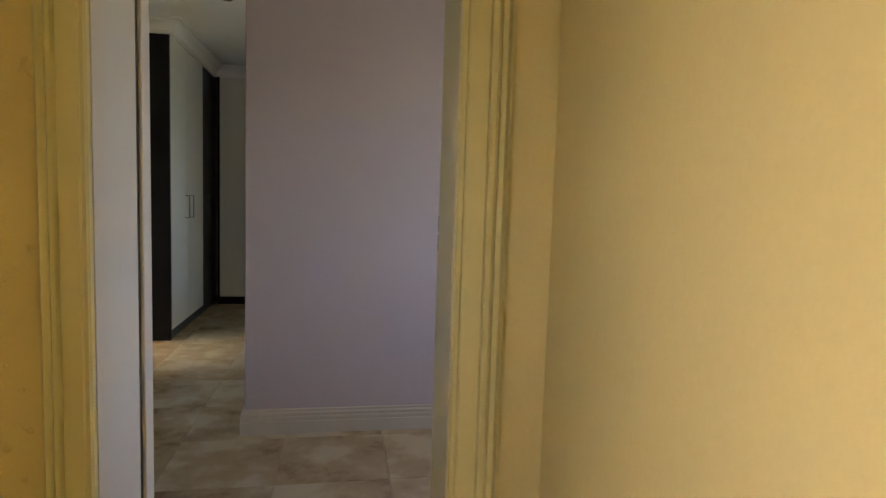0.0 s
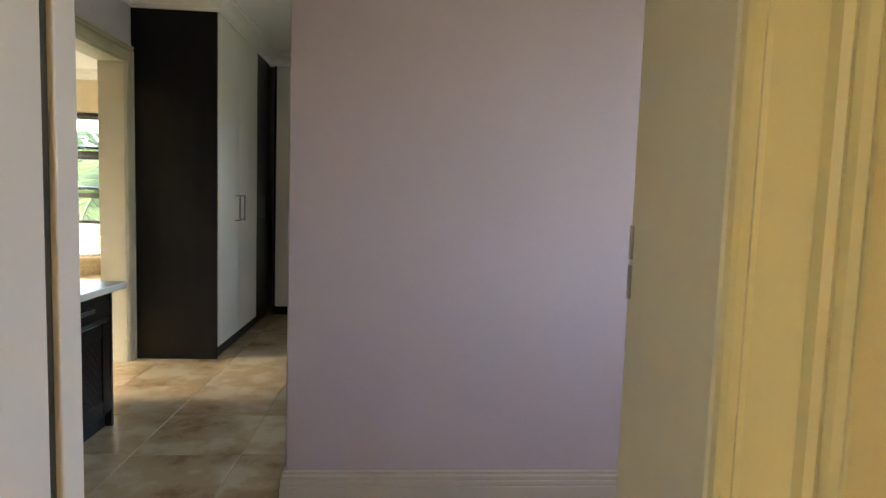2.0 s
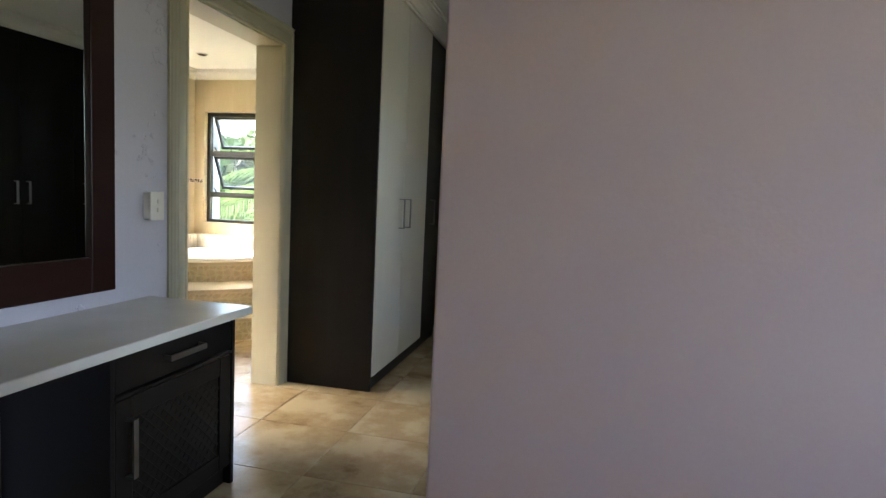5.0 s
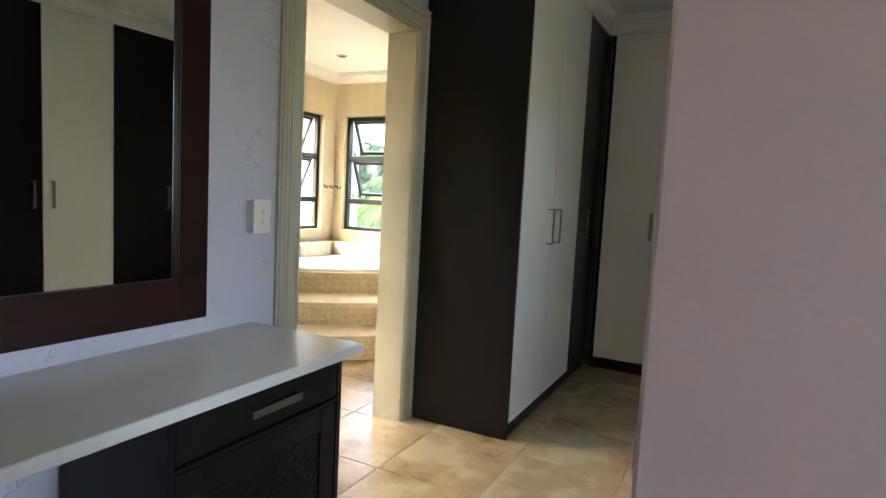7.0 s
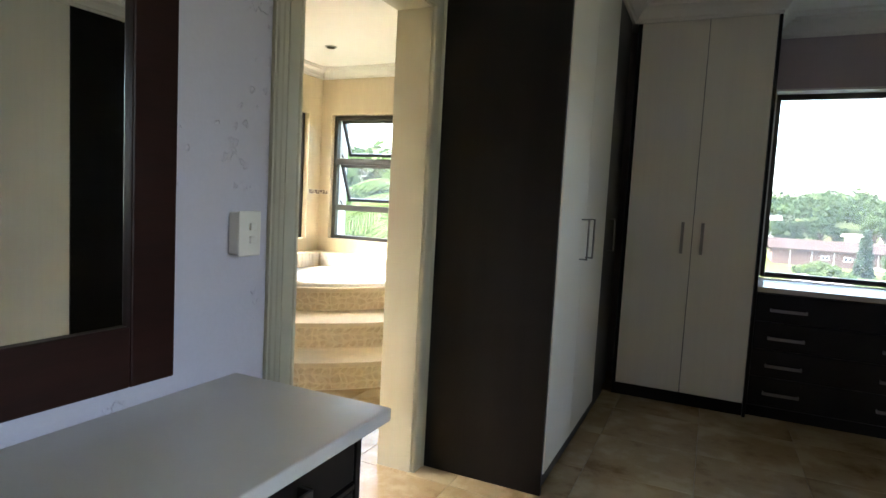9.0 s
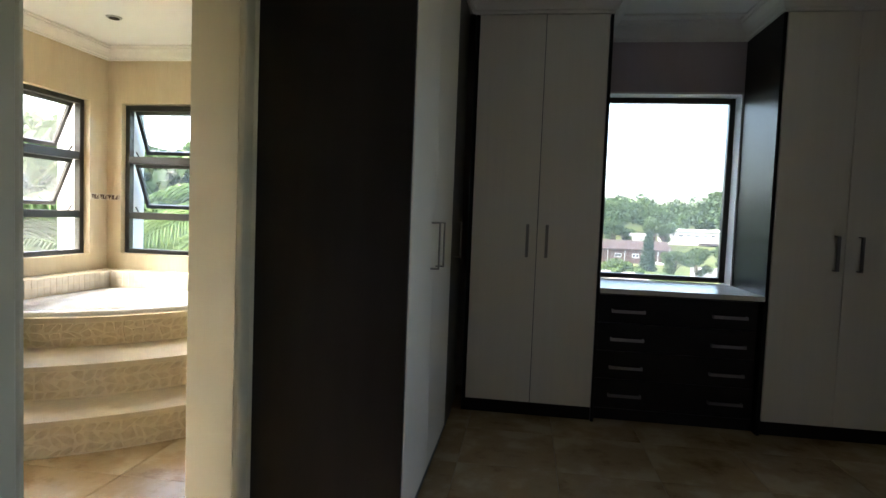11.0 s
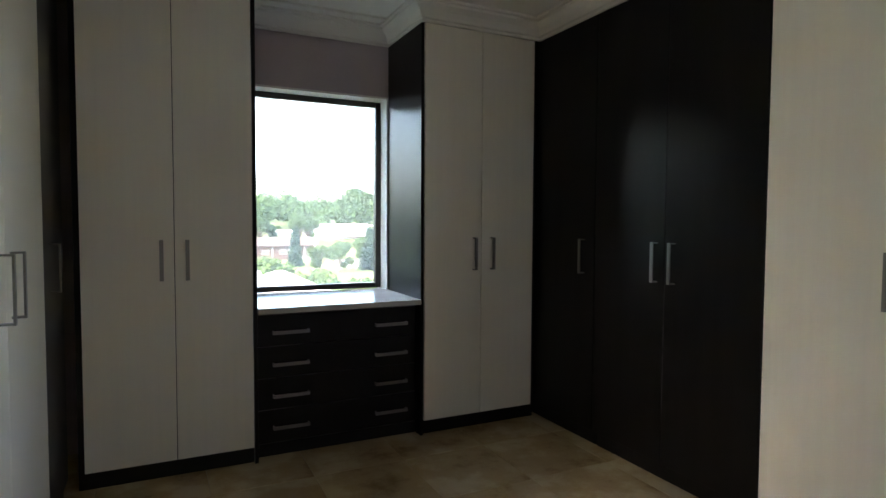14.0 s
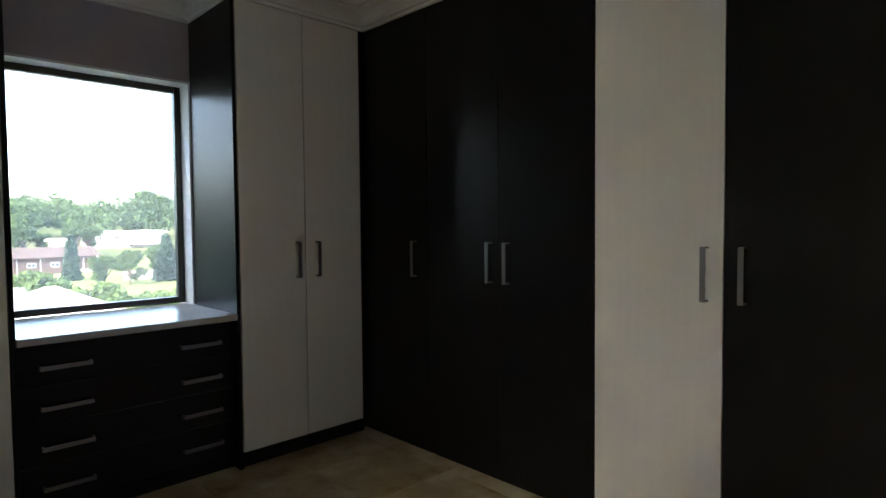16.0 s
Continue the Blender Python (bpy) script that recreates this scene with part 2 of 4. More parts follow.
ROOF_FAR = material("grey_brown_roof_tile", (0.085, 0.064, 0.056), 0.95, spec=0.03, var=0.15, scale=1.0, bump=0.01, bump_scale=6, stretch=(1, 6, 1))
WHITE_FAR = material("white_render", (0.62, 0.595, 0.55), 0.9, spec=0.1, var=0.05, scale=0.6)
ROOF_CREAM = material("cream_painted_roof", (0.46, 0.42, 0.35), 0.85, spec=0.1, var=0.08, scale=1.2, bump=0.01, bump_scale=5)
PANE_FAR = material("dark_window_pane", (0.04, 0.05, 0.06), 0.15)

# ---- building helpers ----
PLACE = {}


def finish(ob, mesh, mat):
    for m in mat if isinstance(mat, (list, tuple)) else [mat]:
        mesh.materials.append(m)
    return ob


def part(name, bm, mat, parent=None, label="", smooth=False):
    """Links a bmesh drawn in world places as one mesh object, with its origin at its own base, under a thing or part."""
    if smooth:
        for f in bm.faces:
            f.smooth = True
    xs = [v.co for v in bm.verts]
    lo = Vector([min(c[i] for c in xs) for i in range(3)])
    hi = Vector([max(c[i] for c in xs) for i in range(3)])
    o = Vector(((lo.x + hi.x) / 2, (lo.y + hi.y) / 2, lo.z))
    bmesh.ops.translate(bm, verts=bm.verts, vec=-o)
    mesh = bpy.data.meshes.new(name)
    bm.to_mesh(mesh)
    bm.free()
    ob = new(name, mesh)
    finish(ob, mesh, mat)
    PLACE[ob] = o
    if parent:
        ob.parent = parent
        ob.location = o - PLACE[parent]
    else:
        ob.location = o
    if label:
        tagged(ob, label)
    return ob


def thing(name, at, label, category, group="", kind=""):
    """An Empty at the base of a thing."""
    ob = new(name)
    ob.empty_display_size = 0.1
    ob.location = at
    PLACE[ob] = Vector(at)
    return tagged(ob, label, category, group, kind)


def structure(ob, label=""):
    return tagged(ob, label, kind="structure")


def box(bm, x0, x1, y0, y1, z0, z1, bevel=0.0, seg=2, mi=0, turn=None):
    """Adds a box, with rounded edges if asked."""
    co = [(x, y, z) for x in (x0, x1) for y in (y0, y1) for z in (z0, z1)]
    vs = [bm.verts.new(c) for c in co]
    fs = []
    for q in ((0, 1, 3, 2), (4, 6, 7, 5), (0, 4, 5, 1), (2, 3, 7, 6), (0, 2, 6, 4), (1, 5, 7, 3)):
        f = bm.faces.new([vs[i] for i in q])
        f.material_index = mi
        fs.append(f)
    if bevel:
        es = {e for f in fs for e in f.edges}
        r = bmesh.ops.bevel(bm, geom=list(es), offset=bevel, segments=seg, affect="EDGES", profile=0.5)
        vs = list({v for f in r["faces"] for v in f.verts} | {v for v in vs if v.is_valid})
    if turn is not None:
        bmesh.ops.transform(bm, matrix=turn, verts=vs)
    return vs


def boxes(*args, bevel=0.0):
    bm = bmesh.new()
    for a in args:
        box(bm, *a, bevel=bevel)
    return bm


def sweep(path, profile, closed=False):
    """Sweeps a profile of (out, up) along a level path; out is to the left of the way, with mitred corners. Path points are (x, y, z)."""
    bm = bmesh.new()
    n = len(path)
    pts = [Vector(p) for p in path]
    rings = []
    for i, p in enumerate(pts):
        a = pts[i] - pts[i - 1] if i or closed else None
        b = pts[(i + 1) % n] - pts[i] if i < n - 1 or closed else None
        a = a or b
        b = b or a
        na, nb = Vector((-a.y, a.x, 0)).normalized(), Vector((-b.y, b.x, 0)).normalized()
        m = (na + nb)
        m = m / max(0.2, m.dot(na))
        rings.append([bm.verts.new(p + m * o + Vector((0, 0, u))) for o, u in profile])
    for i in range(n if closed else n - 1):
        r, s = rings[i], rings[(i + 1) % n]
        for j in range(len(profile)):
            k = (j + 1) % len(profile)
            bm.faces.new((r[j], s[j], s[k], r[k]))
    if not closed:
        bm.faces.new(rings[0][::-1])
        bm.faces.new(rings[-1])
    bmesh.ops.recalc_face_normals(bm, faces=bm.faces)
    return bm


def sweep_frame(corners, inward, profile):
    """Sweeps a profile of (across, out) round an upright open or closed frame. corners: points in the wall's plane; inward: the wall's outward normal."""
    bm = bmesh.new()
    pts = [Vector(c) for c in corners]
    nrm = Vector(inward)
    rings = []
    for i, p in enumerate(pts):
        a = pts[i] - pts[i - 1] if i else None
        b = pts[i + 1] - pts[i] if i < len(pts) - 1 else None
        a = a or b
        b = b or a
        na, nb = nrm.cross(a).normalized(), nrm.cross(b).normalized()
        m = na + nb
        m = m / max(0.2, m.dot(na))
        rings.append([bm.verts.new(p + m * o + nrm * u) for o, u in profile])
    for r, s in zip(rings, rings[1:]):
        for j in range(len(profile)):
            k = (j + 1) % len(profile)
            bm.faces.new((r[j], s[j], s[k], r[k]))
    bm.faces.new(rings[0][::-1])
    bm.faces.new(rings[-1])
    bmesh.ops.recalc_face_normals(bm, faces=bm.faces)
    return bm


def disc(bm, c, r, z0, z1, n=24, r1=None):
    r1 = r if r1 is None else r1
    lo = [bm.verts.new((c[0] + r * math.cos(2 * math.pi * i / n), c[1] + r * math.sin(2 * math.pi * i / n), z0)) for i in range(n)]
    hi = [bm.verts.new((c[0] + r1 * math.cos(2 * math.pi * i / n), c[1] + r1 * math.sin(2 * math.pi * i / n), z1)) for i in range(n)]
    for i in range(n):
        j = (i + 1) % n
        bm.faces.new((lo[i], lo[j], hi[j], hi[i]))
    bm.faces.new(lo[::-1])
    bm.faces.new(hi)


# ---- the large structure ----
CEIL = 2.54
TOP = CEIL + 0.02
L, R, BACK = -1.44, 2.31, 7.44
HEAD = 2.05


SKEW = Matrix.Translation((0.34, 1.6, 0)) @ Matrix.Rotation(radians(-8.5), 4, "Z") @ Matrix.Translation((-0.34, -1.6, 0))


def skewed(ob):
    """Turns a piece of the passage to the slant at which it meets the dressing room."""
    ob.matrix_basis = SKEW @ ob.matrix_basis
    return ob


def walls():
    w = structure(part("wall_left", boxes((L - 0.15, L, 1.2, 4.29, 0, TOP), (L - 0.15, L, 4.29, 5.195, HEAD + 0.03, TOP), (L - 0.15, L, 5.195, BACK, 0, TOP)), LAVENDER_ROUGH),
                  "lavender painted plaster wall with flaked patches beside the mirror")
    bm = bmesh.new()
    for x0, x1, z0 in ((L - 0.3, -0.07, 0), (-0.07, 0.745, HEAD + 0.03), (0.745, R + 0.3, 0)):
        box(bm, x0, x1, 1.6, 1.783, z0, TOP)
    for f in bm.faces:
        if f.normal.y < -0.5 or f.calc_center_median().y < 1.61:
            f.material_index = 1
    bm.normal_update()
    structure(skewed(part("wall_entry", bm, [LAVENDER, YELLOW_ROUGH])), "wall with the entry doorway, ochre outside and lavender inside")
    # Both openings in this wall are unseen, added for the fill lamps.
    structure(part("wall_right", boxes((R, R + 0.15, 1.1, 1.7, 0, TOP), (R, R + 0.15, 1.7, 2.5, 0, 0.95), (R, R + 0.15, 1.7, 2.5, 2.05, TOP), (R, R + 0.15, 2.5, 3.48, 0, TOP), (R, R + 0.15, 3.48, 4.22, 0, 0.95), (R, R + 0.15, 3.48, 4.22, 2.1, TOP), (R, R + 0.15, 4.22, BACK, 0, TOP)), LAVENDER),
              "lavender painted plaster wall behind the wardrobes")
    structure(part("wall_back", boxes((L - 0.15, 0.02, BACK, BACK + 0.22, 0, TOP), (0.02, 0.915, BACK, BACK + 0.22, 0, 0.785), (0.02, 0.915, BACK, BACK + 0.22, 2.1, TOP), (0.915, R + 0.15, BACK, BACK + 0.22, 0, TOP)), LAVENDER),
              "lavender grey wall round the dressing room window")
    structure(part("wall_partition", boxes((0.012, R, 3.28, 3.4, 0, TOP), bevel=0.006), LAVENDER), "smooth lavender partition wall facing the entry")
    structure(part("ceiling", boxes((L, R, 1.15, BACK, CEIL, CEIL + 0.1)), CEILING), "flat white painted ceiling of the dressing room")
    # passage before the door
    structure(skewed(part("wall_passage_right", boxes((0.93, 1.1, -1.7, 1.598, 0, TOP)), YELLOW)), "ochre painted passage wall beside the door")
    # The opening is made up, to let light onto the passage walls.
    structure(skewed(part("wall_passage_left", boxes((-0.6, -0.45, -0.15, 1.598, 0, TOP), (-0.6, -0.45, -1.7, -1.15, 0, TOP), (-0.6, -0.45, -1.15, -0.15, 0, 1.3), (-0.6, -0.45, -1.15, -0.15, 2.05, TOP)), YELLOW)), "ochre painted passage wall with an added unseen light opening")
    structure(skewed(part("wall_passage_end", boxes((-0.448, 0.928, -1.8, -1.65, 0, TOP)), YELLOW)), "ochre painted passage end wall")
    structure(skewed(part("ceiling_passage", boxes((-0.6, 1.1, -1.8, 1.6, CEIL + 0.002, CEIL + 0.1)), CEILING)), "white passage ceiling")
    # bathroom
    bx, by = -3.82, 7.58
    structure(part("wall_bath_back", boxes((bx - 0.25, -3.70, by, by + 0.25, 0, 2.5), (-3.70, -2.5, by, by + 0.25, 0, 0.82), (-3.70, -2.5, by, by + 0.25, 2.01, 2.5), (-2.5, L - 0.15, by, by + 0.25, 0, 2.5)), [CREAM_WALL]),
              "cream marbled tile bathroom wall with a window")
    # The opening from y 3.35 to 4.55 is added, out of view, for light.
    structure(part("wall_bath_left", boxes((bx - 0.25, bx, 3.001, 3.35, 0, 2.5), (bx - 0.25, bx, 3.35, 4.55, 0, 0.82), (bx - 0.25, bx, 3.35, 4.55, 2.0, 2.5), (bx - 0.25, bx, 4.55, 6.19, 0, 2.5), (bx - 0.25, bx, 6.19, 7.39, 0, 0.82), (bx - 0.25, bx, 6.19, 7.39, 2.0, 2.5), (bx - 0.25, bx, 7.39, by - 0.001, 0, 2.5)), [CREAM_WALL]),
              "cream marbled tile bathroom wall with a corner window")
    structure(part("wall_bath_front", boxes((bx - 0.25, L - 0.152, 2.75, 3.0, 0, 2.5)), CREAM_WALL), "cream marbled tile bathroom wall")
    structure(part("wall_bath_side", boxes((L - 0.166, L - 0.152, 3.0, 4.28, 0, 2.5), (L - 0.166, L - 0.152, 4.28, 5.205, HEAD + 0.04, 2.5), (L - 0.166, L - 0.152, 5.205, by, 0, 2.5)), CREAM_WALL), "cream tile on the bathroom side of the doorway wall")
    structure(part("ceiling_bath", boxes((bx - 0.25, L - 0.15, 2.75, by + 0.25, 2.44, 2.5)), CEILING), "flat white bathroom ceiling")


walls()

COVE = [(0.0, 0.0), (0.018, 0.0), (0.02, 0.014), (0.034, 0.018), (0.04, 0.034), (0.055, 0.056), (0.078, 0.072), (0.094, 0.078), (0.096, 0.092), (0.112, 0.094), (0.112, 0.108), (0.0, 0.108)]
ZC = 2.432


def trims():
    structure(part("cornice", sweep([(1.74, 4.28, ZC), (1.74, 6.885, ZC), (0.93, 6.885, ZC), (0.93, BACK, ZC), (-0.03, BACK, ZC), (-0.03, 6.885, ZC), (-0.86, 6.885, ZC), (-0.86, 5.262, ZC), (L, 5.262, ZC), (L, 2.055, ZC), (R, 1.495, ZC)],
                              [(o, u) for o, u in COVE]), CORNICE), "white stepped plaster cornice along wardrobes and walls")
    structure(part("cornice_bath", sweep([(L - 0.166, 3.0, 2.345), (L - 0.166, 7.58, 2.345), (-3.82, 7.58, 2.345), (-3.82, 3.0, 2.345)], [(o * 0.8, u * 0.88) for o, u in COVE]), CORNICE), "white bathroom cornice")
    structure(part("ceiling_panel_trim", sweep([(0.84, 7.23, CEIL - 0.012), (0.06, 7.23, CEIL - 0.012)], [(0, 0), (0.02, 0), (0.02, 0.012), (0, 0.012)]), CORNICE), "thin white joint strip on the ceiling over the window")
    prof = [(0, 0), (0.02, 0), (0.02, 0.062), (0.015, 0.066), (0.018, 0.072), (0.018, 0.086), (0.013, 0.09), (0.016, 0.096), (0.016, 0.106), (0.009, 0.112), (0.01, 0.122), (0.0, 0.126)]
    structure(part("baseboard_partition", sweep([(R, 3.28, 0), (0.012, 3.28, 0), (0.012, 3.4, 0)], [(o, u) for o, u in prof]), SKIRTING), "taupe moulded skirting along the partition")
    structure(part("baseboard_left", sweep([(L, 4.17, 0), (L, 2.055, 0), (-1.0, 1.99, 0)], prof), SKIRTING), "taupe moulded skirting along the dressing room wall")
    structure(skewed(part("baseboard_passage", sweep([(0.93, -1.65, 0), (0.93, 1.6, 0), (0.835, 1.6, 0)], prof), TRIM_OCHRE)), "ochre painted passage skirting")


trims()

ARCH = [(0.0, 0.0), (0.0, 0.013), (0.004, 0.018), (0.012, 0.018), (0.016, 0.013), (0.02, 0.016), (0.06, 0.017), (0.063, 0.01), (0.066, 0.01), (0.07, 0.02), (0.076, 0.025), (0.082, 0.02), (0.086, 0.013),
        (0.09, 0.02), (0.096, 0.026), (0.102, 0.02), (0.105, 0.013), (0.11, 0.012), (0.11, 0.0)]


def doorway_entry():
    """The entry door: lining, moulded architrave, strike plate, and the leaf folded back against the wall."""
    d = thing("door_1", (0.34, 1.7, 0), "painted entry door standing fully open in its moulded frame", "door", kind="structure")
    part("lining", boxes((-0.07, -0.05, 1.595, 1.78, 0, HEAD), (-0.06, 0.745, 1.595, 1.786, HEAD, HEAD + 0.03)), TRIM_GREY, d, "grey white gloss door lining")
    bm = boxes((0.716, 0.745, 1.595, 1.786, 0, HEAD))
    for v in bm.verts:
        if v.co.x < 0.73 and v.co.y > 1.7:
            v.co.x = 0.687
    part("lining", bm, TRIM, d, "cream gloss door lining")
    # Solid dark strip fills the hinge gap in place of its shade.
    part("gap_shade_strip", boxes((-0.08, -0.049, 1.7805, 1.7895, 0, HEAD)), BRONZE, d, "dark strip standing in for shade in the hinge gap")
    a = [(o, u) for o, u in ARCH]
    part("architrave", sweep_frame([(0.72, 1.596, 0), (0.72, 1.596, HEAD + 0.005), (-0.053, 1.596, HEAD + 0.005), (-0.053, 1.596, 0)], (0, -1, 0), [(-o, u) for o, u in a]), TRIM_OCHRE, d, "ochre painted moulded architrave")
    leaf = part("door_leaf", boxes((-0.79, -0.04, 1.79, 1.832, 0.008, 2.03), bevel=0.003), TRIM_GREY, d, "grey white gloss door leaf folded back on its hinges")
    for z in (0.25, 1.8):
        part("hinge", boxes((-0.072, -0.058, 1.786, 1.8, z, z + 0.1), bevel=0.002), CHROME, leaf, "steel butt hinge")
    part("strike_plate", boxes((0.6855, 0.6885, 1.778, 1.788, 1.085, 1.125), (0.6855, 0.6885, 1.778, 1.788, 1.132, 1.172)), CHROME, d, "steel strike plate in two pieces")
    skewed(d)


def doorway_bath():
    d = thing("door_2", (L, 4.74, 0), "cream moulded door frame round the open bathroom doorway", "door frame", kind="structure")
    x0, x1 = L - 0.17, L + 0.002
    part("lining", boxes((x0, x1, 4.29, 4.32, 0, HEAD)), TRIM, d)
    part("lining", boxes((x0, x1, 5.165, 5.195, 0, HEAD)), TRIM, d)
    part("lining", boxes((x0, x1, 4.29, 5.195, HEAD, HEAD + 0.03)), TRIM, d)
    part("architrave", sweep_frame([(L + 0.002, 4.314, 0), (L + 0.002, 4.314, HEAD + 0.006), (L + 0.002, 5.171, HEAD + 0.006), (L + 0.002, 5.171, 0)], (1, 0, 0), [(o * 1.1, u) for o, u in ARCH]), TRIM, d, "cream moulded architrave")


doorway_entry()
doorway_bath()


def room_window():
    """The fixed dressing room window in its white reveal."""
    w = thing("window_1", (0.468, 7.56, 0.82), "dark framed fixed window in a white reveal", "window", kind="structure")
    x0, x1, z0, z1, y = 0.02, 0.915, 0.82, 2.1, 7.555
    t = 0.012
    part("reveal", boxes((x0 - 0.001, x0 + t, BACK - 0.006, 7.66, z0, z1), (x1 - t, x1 + 0.001, BACK - 0.006, 7.66, z0, z1), (x0 - 0.001, x1 + 0.001, BACK - 0.006, 7.66, z1 - t, z1 + 0.001)), REVEAL, w, "white painted reveal")
    f = 0.036
    a0, a1, b0, b1 = x0 + t, x1 - t, z0 + 0.003, z1 - t
    for n in ((a0, a0 + f, b0, b1), (a1 - f, a1, b0, b1)):
        part("window_frame", boxes((n[0], n[1], y, y + 0.05, n[2], n[3]), bevel=0.003), BRONZE, w)
    for n in ((b0, b0 + f), (b1 - f, b1)):
        part("window_frame", boxes((a0 + f, a1 - f, y + 0.002, y + 0.048, n[0], n[1]), bevel=0.003), BRONZE, w)
    g = part("pane", boxes((a0 + f - 0.004, a1 - f + 0.004, y + 0.022, y + 0.027, b0 + f - 0.004, b1 - f + 0.004)), GLASS, w)
    g.visible_shadow = False


def vent_window(name, label, origin, length, along):
    """A bathroom window: two top-hung sashes pushed open above a fixed light. along: 'x' on the back wall, 'y' on the left wall."""
    w = thing(name, origin, label, "window", kind="structure")
    z0, z1 = 0.82, 2.005
    # local frame: u along the wall, v outward
    if along == "x":
        m = Matrix.Translation(origin)
    else:
        m = Matrix.Translation(origin) @ Matrix.Rotation(radians(90), 4, "Z")
    m = Matrix.Translation((0, 0, -origin[2])) @ m

    def bar(nm, u0, u1, v0, v1, a, b, mat, parent, turn=None, shadow=True):
        bm = bmesh.new()
        box(bm, u0, u1, v0, v1, a, b, bevel=0.003 if mat is not GLASS_BATH else 0.0)
        if turn is not None:
            bmesh.ops.transform(bm, matrix=turn, verts=bm.verts)
        bmesh.ops.transform(bm, matrix=m, verts=bm.verts)
        ob = part(nm, bm, mat, parent)
        ob.visible_shadow = shadow
        return ob

    h = length / 2
    v0, v1 = 0.05, 0.1
    for s in (-1, 1):
        bar("window_frame", s * h - (0.04 if s > 0 else 0), s * h + (0.04 if s < 0 else 0), v0, v1, z0, z1, BRONZE, w)
    levels = [(0.82, 0.855), (1.097, 1.152), (1.54, 1.6), (1.965, 2.005)]
    for a, b in levels:
        bar("window_frame", -h + 0.04, h - 0.04, v0 + 0.002, v1 - 0.002, a, b, BRONZE, w)
    bar("pane", -h + 0.035, h - 0.035, v0 + 0.022, v0 + 0.027, 0.85, 1.10, GLASS_BATH, w, shadow=False)
    for a, b in ((1.152, 1.54), (1.6, 1.965)):
        turn = Matrix.Translation((0, v1, b)) @ Matrix.Rotation(radians(24), 4, "X") @ Matrix.Translation((0, -v1, -b))
        sash = bar("sash", -h + 0.045, h - 0.045, v1, v1 + 0.03, a, a + 0.03, BRONZE, w, turn)
        bar("sash_rail", -h + 0.045, h - 0.045, v1, v1 + 0.03, b - 0.03, b, BRONZE, sash, turn)
        for s in (-1, 1):
            bar("sash_stile", s * (h - 0.045) - (0.028 if s > 0 else 0), s * (h - 0.045) + (0.028 if s < 0 else 0), v1, v1 + 0.03, a + 0.03, b - 0.03, BRONZE, sash, turn)
            st = Matrix.Translation((s * (h - 0.06), v1, a + 0.04)) @ Matrix.Rotation(radians(-50), 4, "X")
            bar("stay", -0.006, 0.006, 0.0, 0.13, -0.004, 0.004, BRONZE, sash, st)
        bar("pane", -h + 0.07, h - 0.07, v1 + 0.012, v1 + 0.016, a + 0.026, b - 0.026, GLASS_BATH, sash, turn, shadow=False)
        bar("catch", -0.03, 0.03, v1 - 0.02, v1, a + 0.002, a + 0.02, CHROME, sash, turn)
    t = 0.01
    bm = bmesh.new()
    for u0, u1, a, b in ((-h - 0.001, -h + t, z0, z1), (h - t, h + 0.001, z0, z1), (-h, h, z1 - 0.002, z1 + 0.008), (-h, h, z0 - 0.006, z0 + 0.004)):
        box(bm, u0, u1, 0.101, 0.27, a, b)
    bmesh.ops.transform(bm, matrix=m, verts=bm.verts)
    part("reveal", bm, REVEAL, w, "white outer reveal")
    return w


room_window()
vent_window("window_2", "dark aluminium bathroom window with two sashes pushed open", (-3.1, 7.58, 0.82), 1.2, "x")
vent_window("window_3", "dark aluminium corner window with two sashes pushed open", (-3.82, 6.79, 0.82), 1.2, "y")
# Unseen window added to bring light into the bathroom and its doorway.
vent_window("window_added", "dark aluminium bathroom window with two sashes pushed open", (-3.82, 3.95, 0.82), 1.2, "y")

# ---- dressing room: built-in furniture ----


def pull(parent, a, b, normal, mat=None, t=0.006, w=0.018, stand=0.034):
    """A square bar handle from a to b, standing off its door along normal."""
    a, b, n = Vector(a), Vector(b), Vector(normal)
    bm = bmesh.new()
    along = (b - a).normalized()
    side = along.cross(n)
    def bar(p, q, wu, wv, u, v):
        d = (q - p)
        vs = []
        for e in (p, q):
            for i, j in ((-1, -1), (1, -1), (1, 1), (-1, 1)):
                vs.append(bm.verts.new(e + u * wu * i / 2 + v * wv * j / 2))
        for i in range(4):
            j = (i + 1) % 4
            bm.faces.new((vs[i], vs[j], vs[4 + j], vs[4 + i]))
        bm.faces.new(vs[:4][::-1])
        bm.faces.new(vs[4:])
    bar(a + n * stand, b + n * stand, w, t, side, n)
    for p in (a + along * t / 2, b - along * t / 2):
        bar(p, p + n * (stand - t / 2), w, t, side, along)
    bmesh.ops.recalc_face_normals(bm, faces=bm.faces)
    return part("handle", bm, mat or CHROME, parent, "brushed steel bar handle")


GAP = 0.0018
DOOR0, DOOR1 = 0.088, 2.432


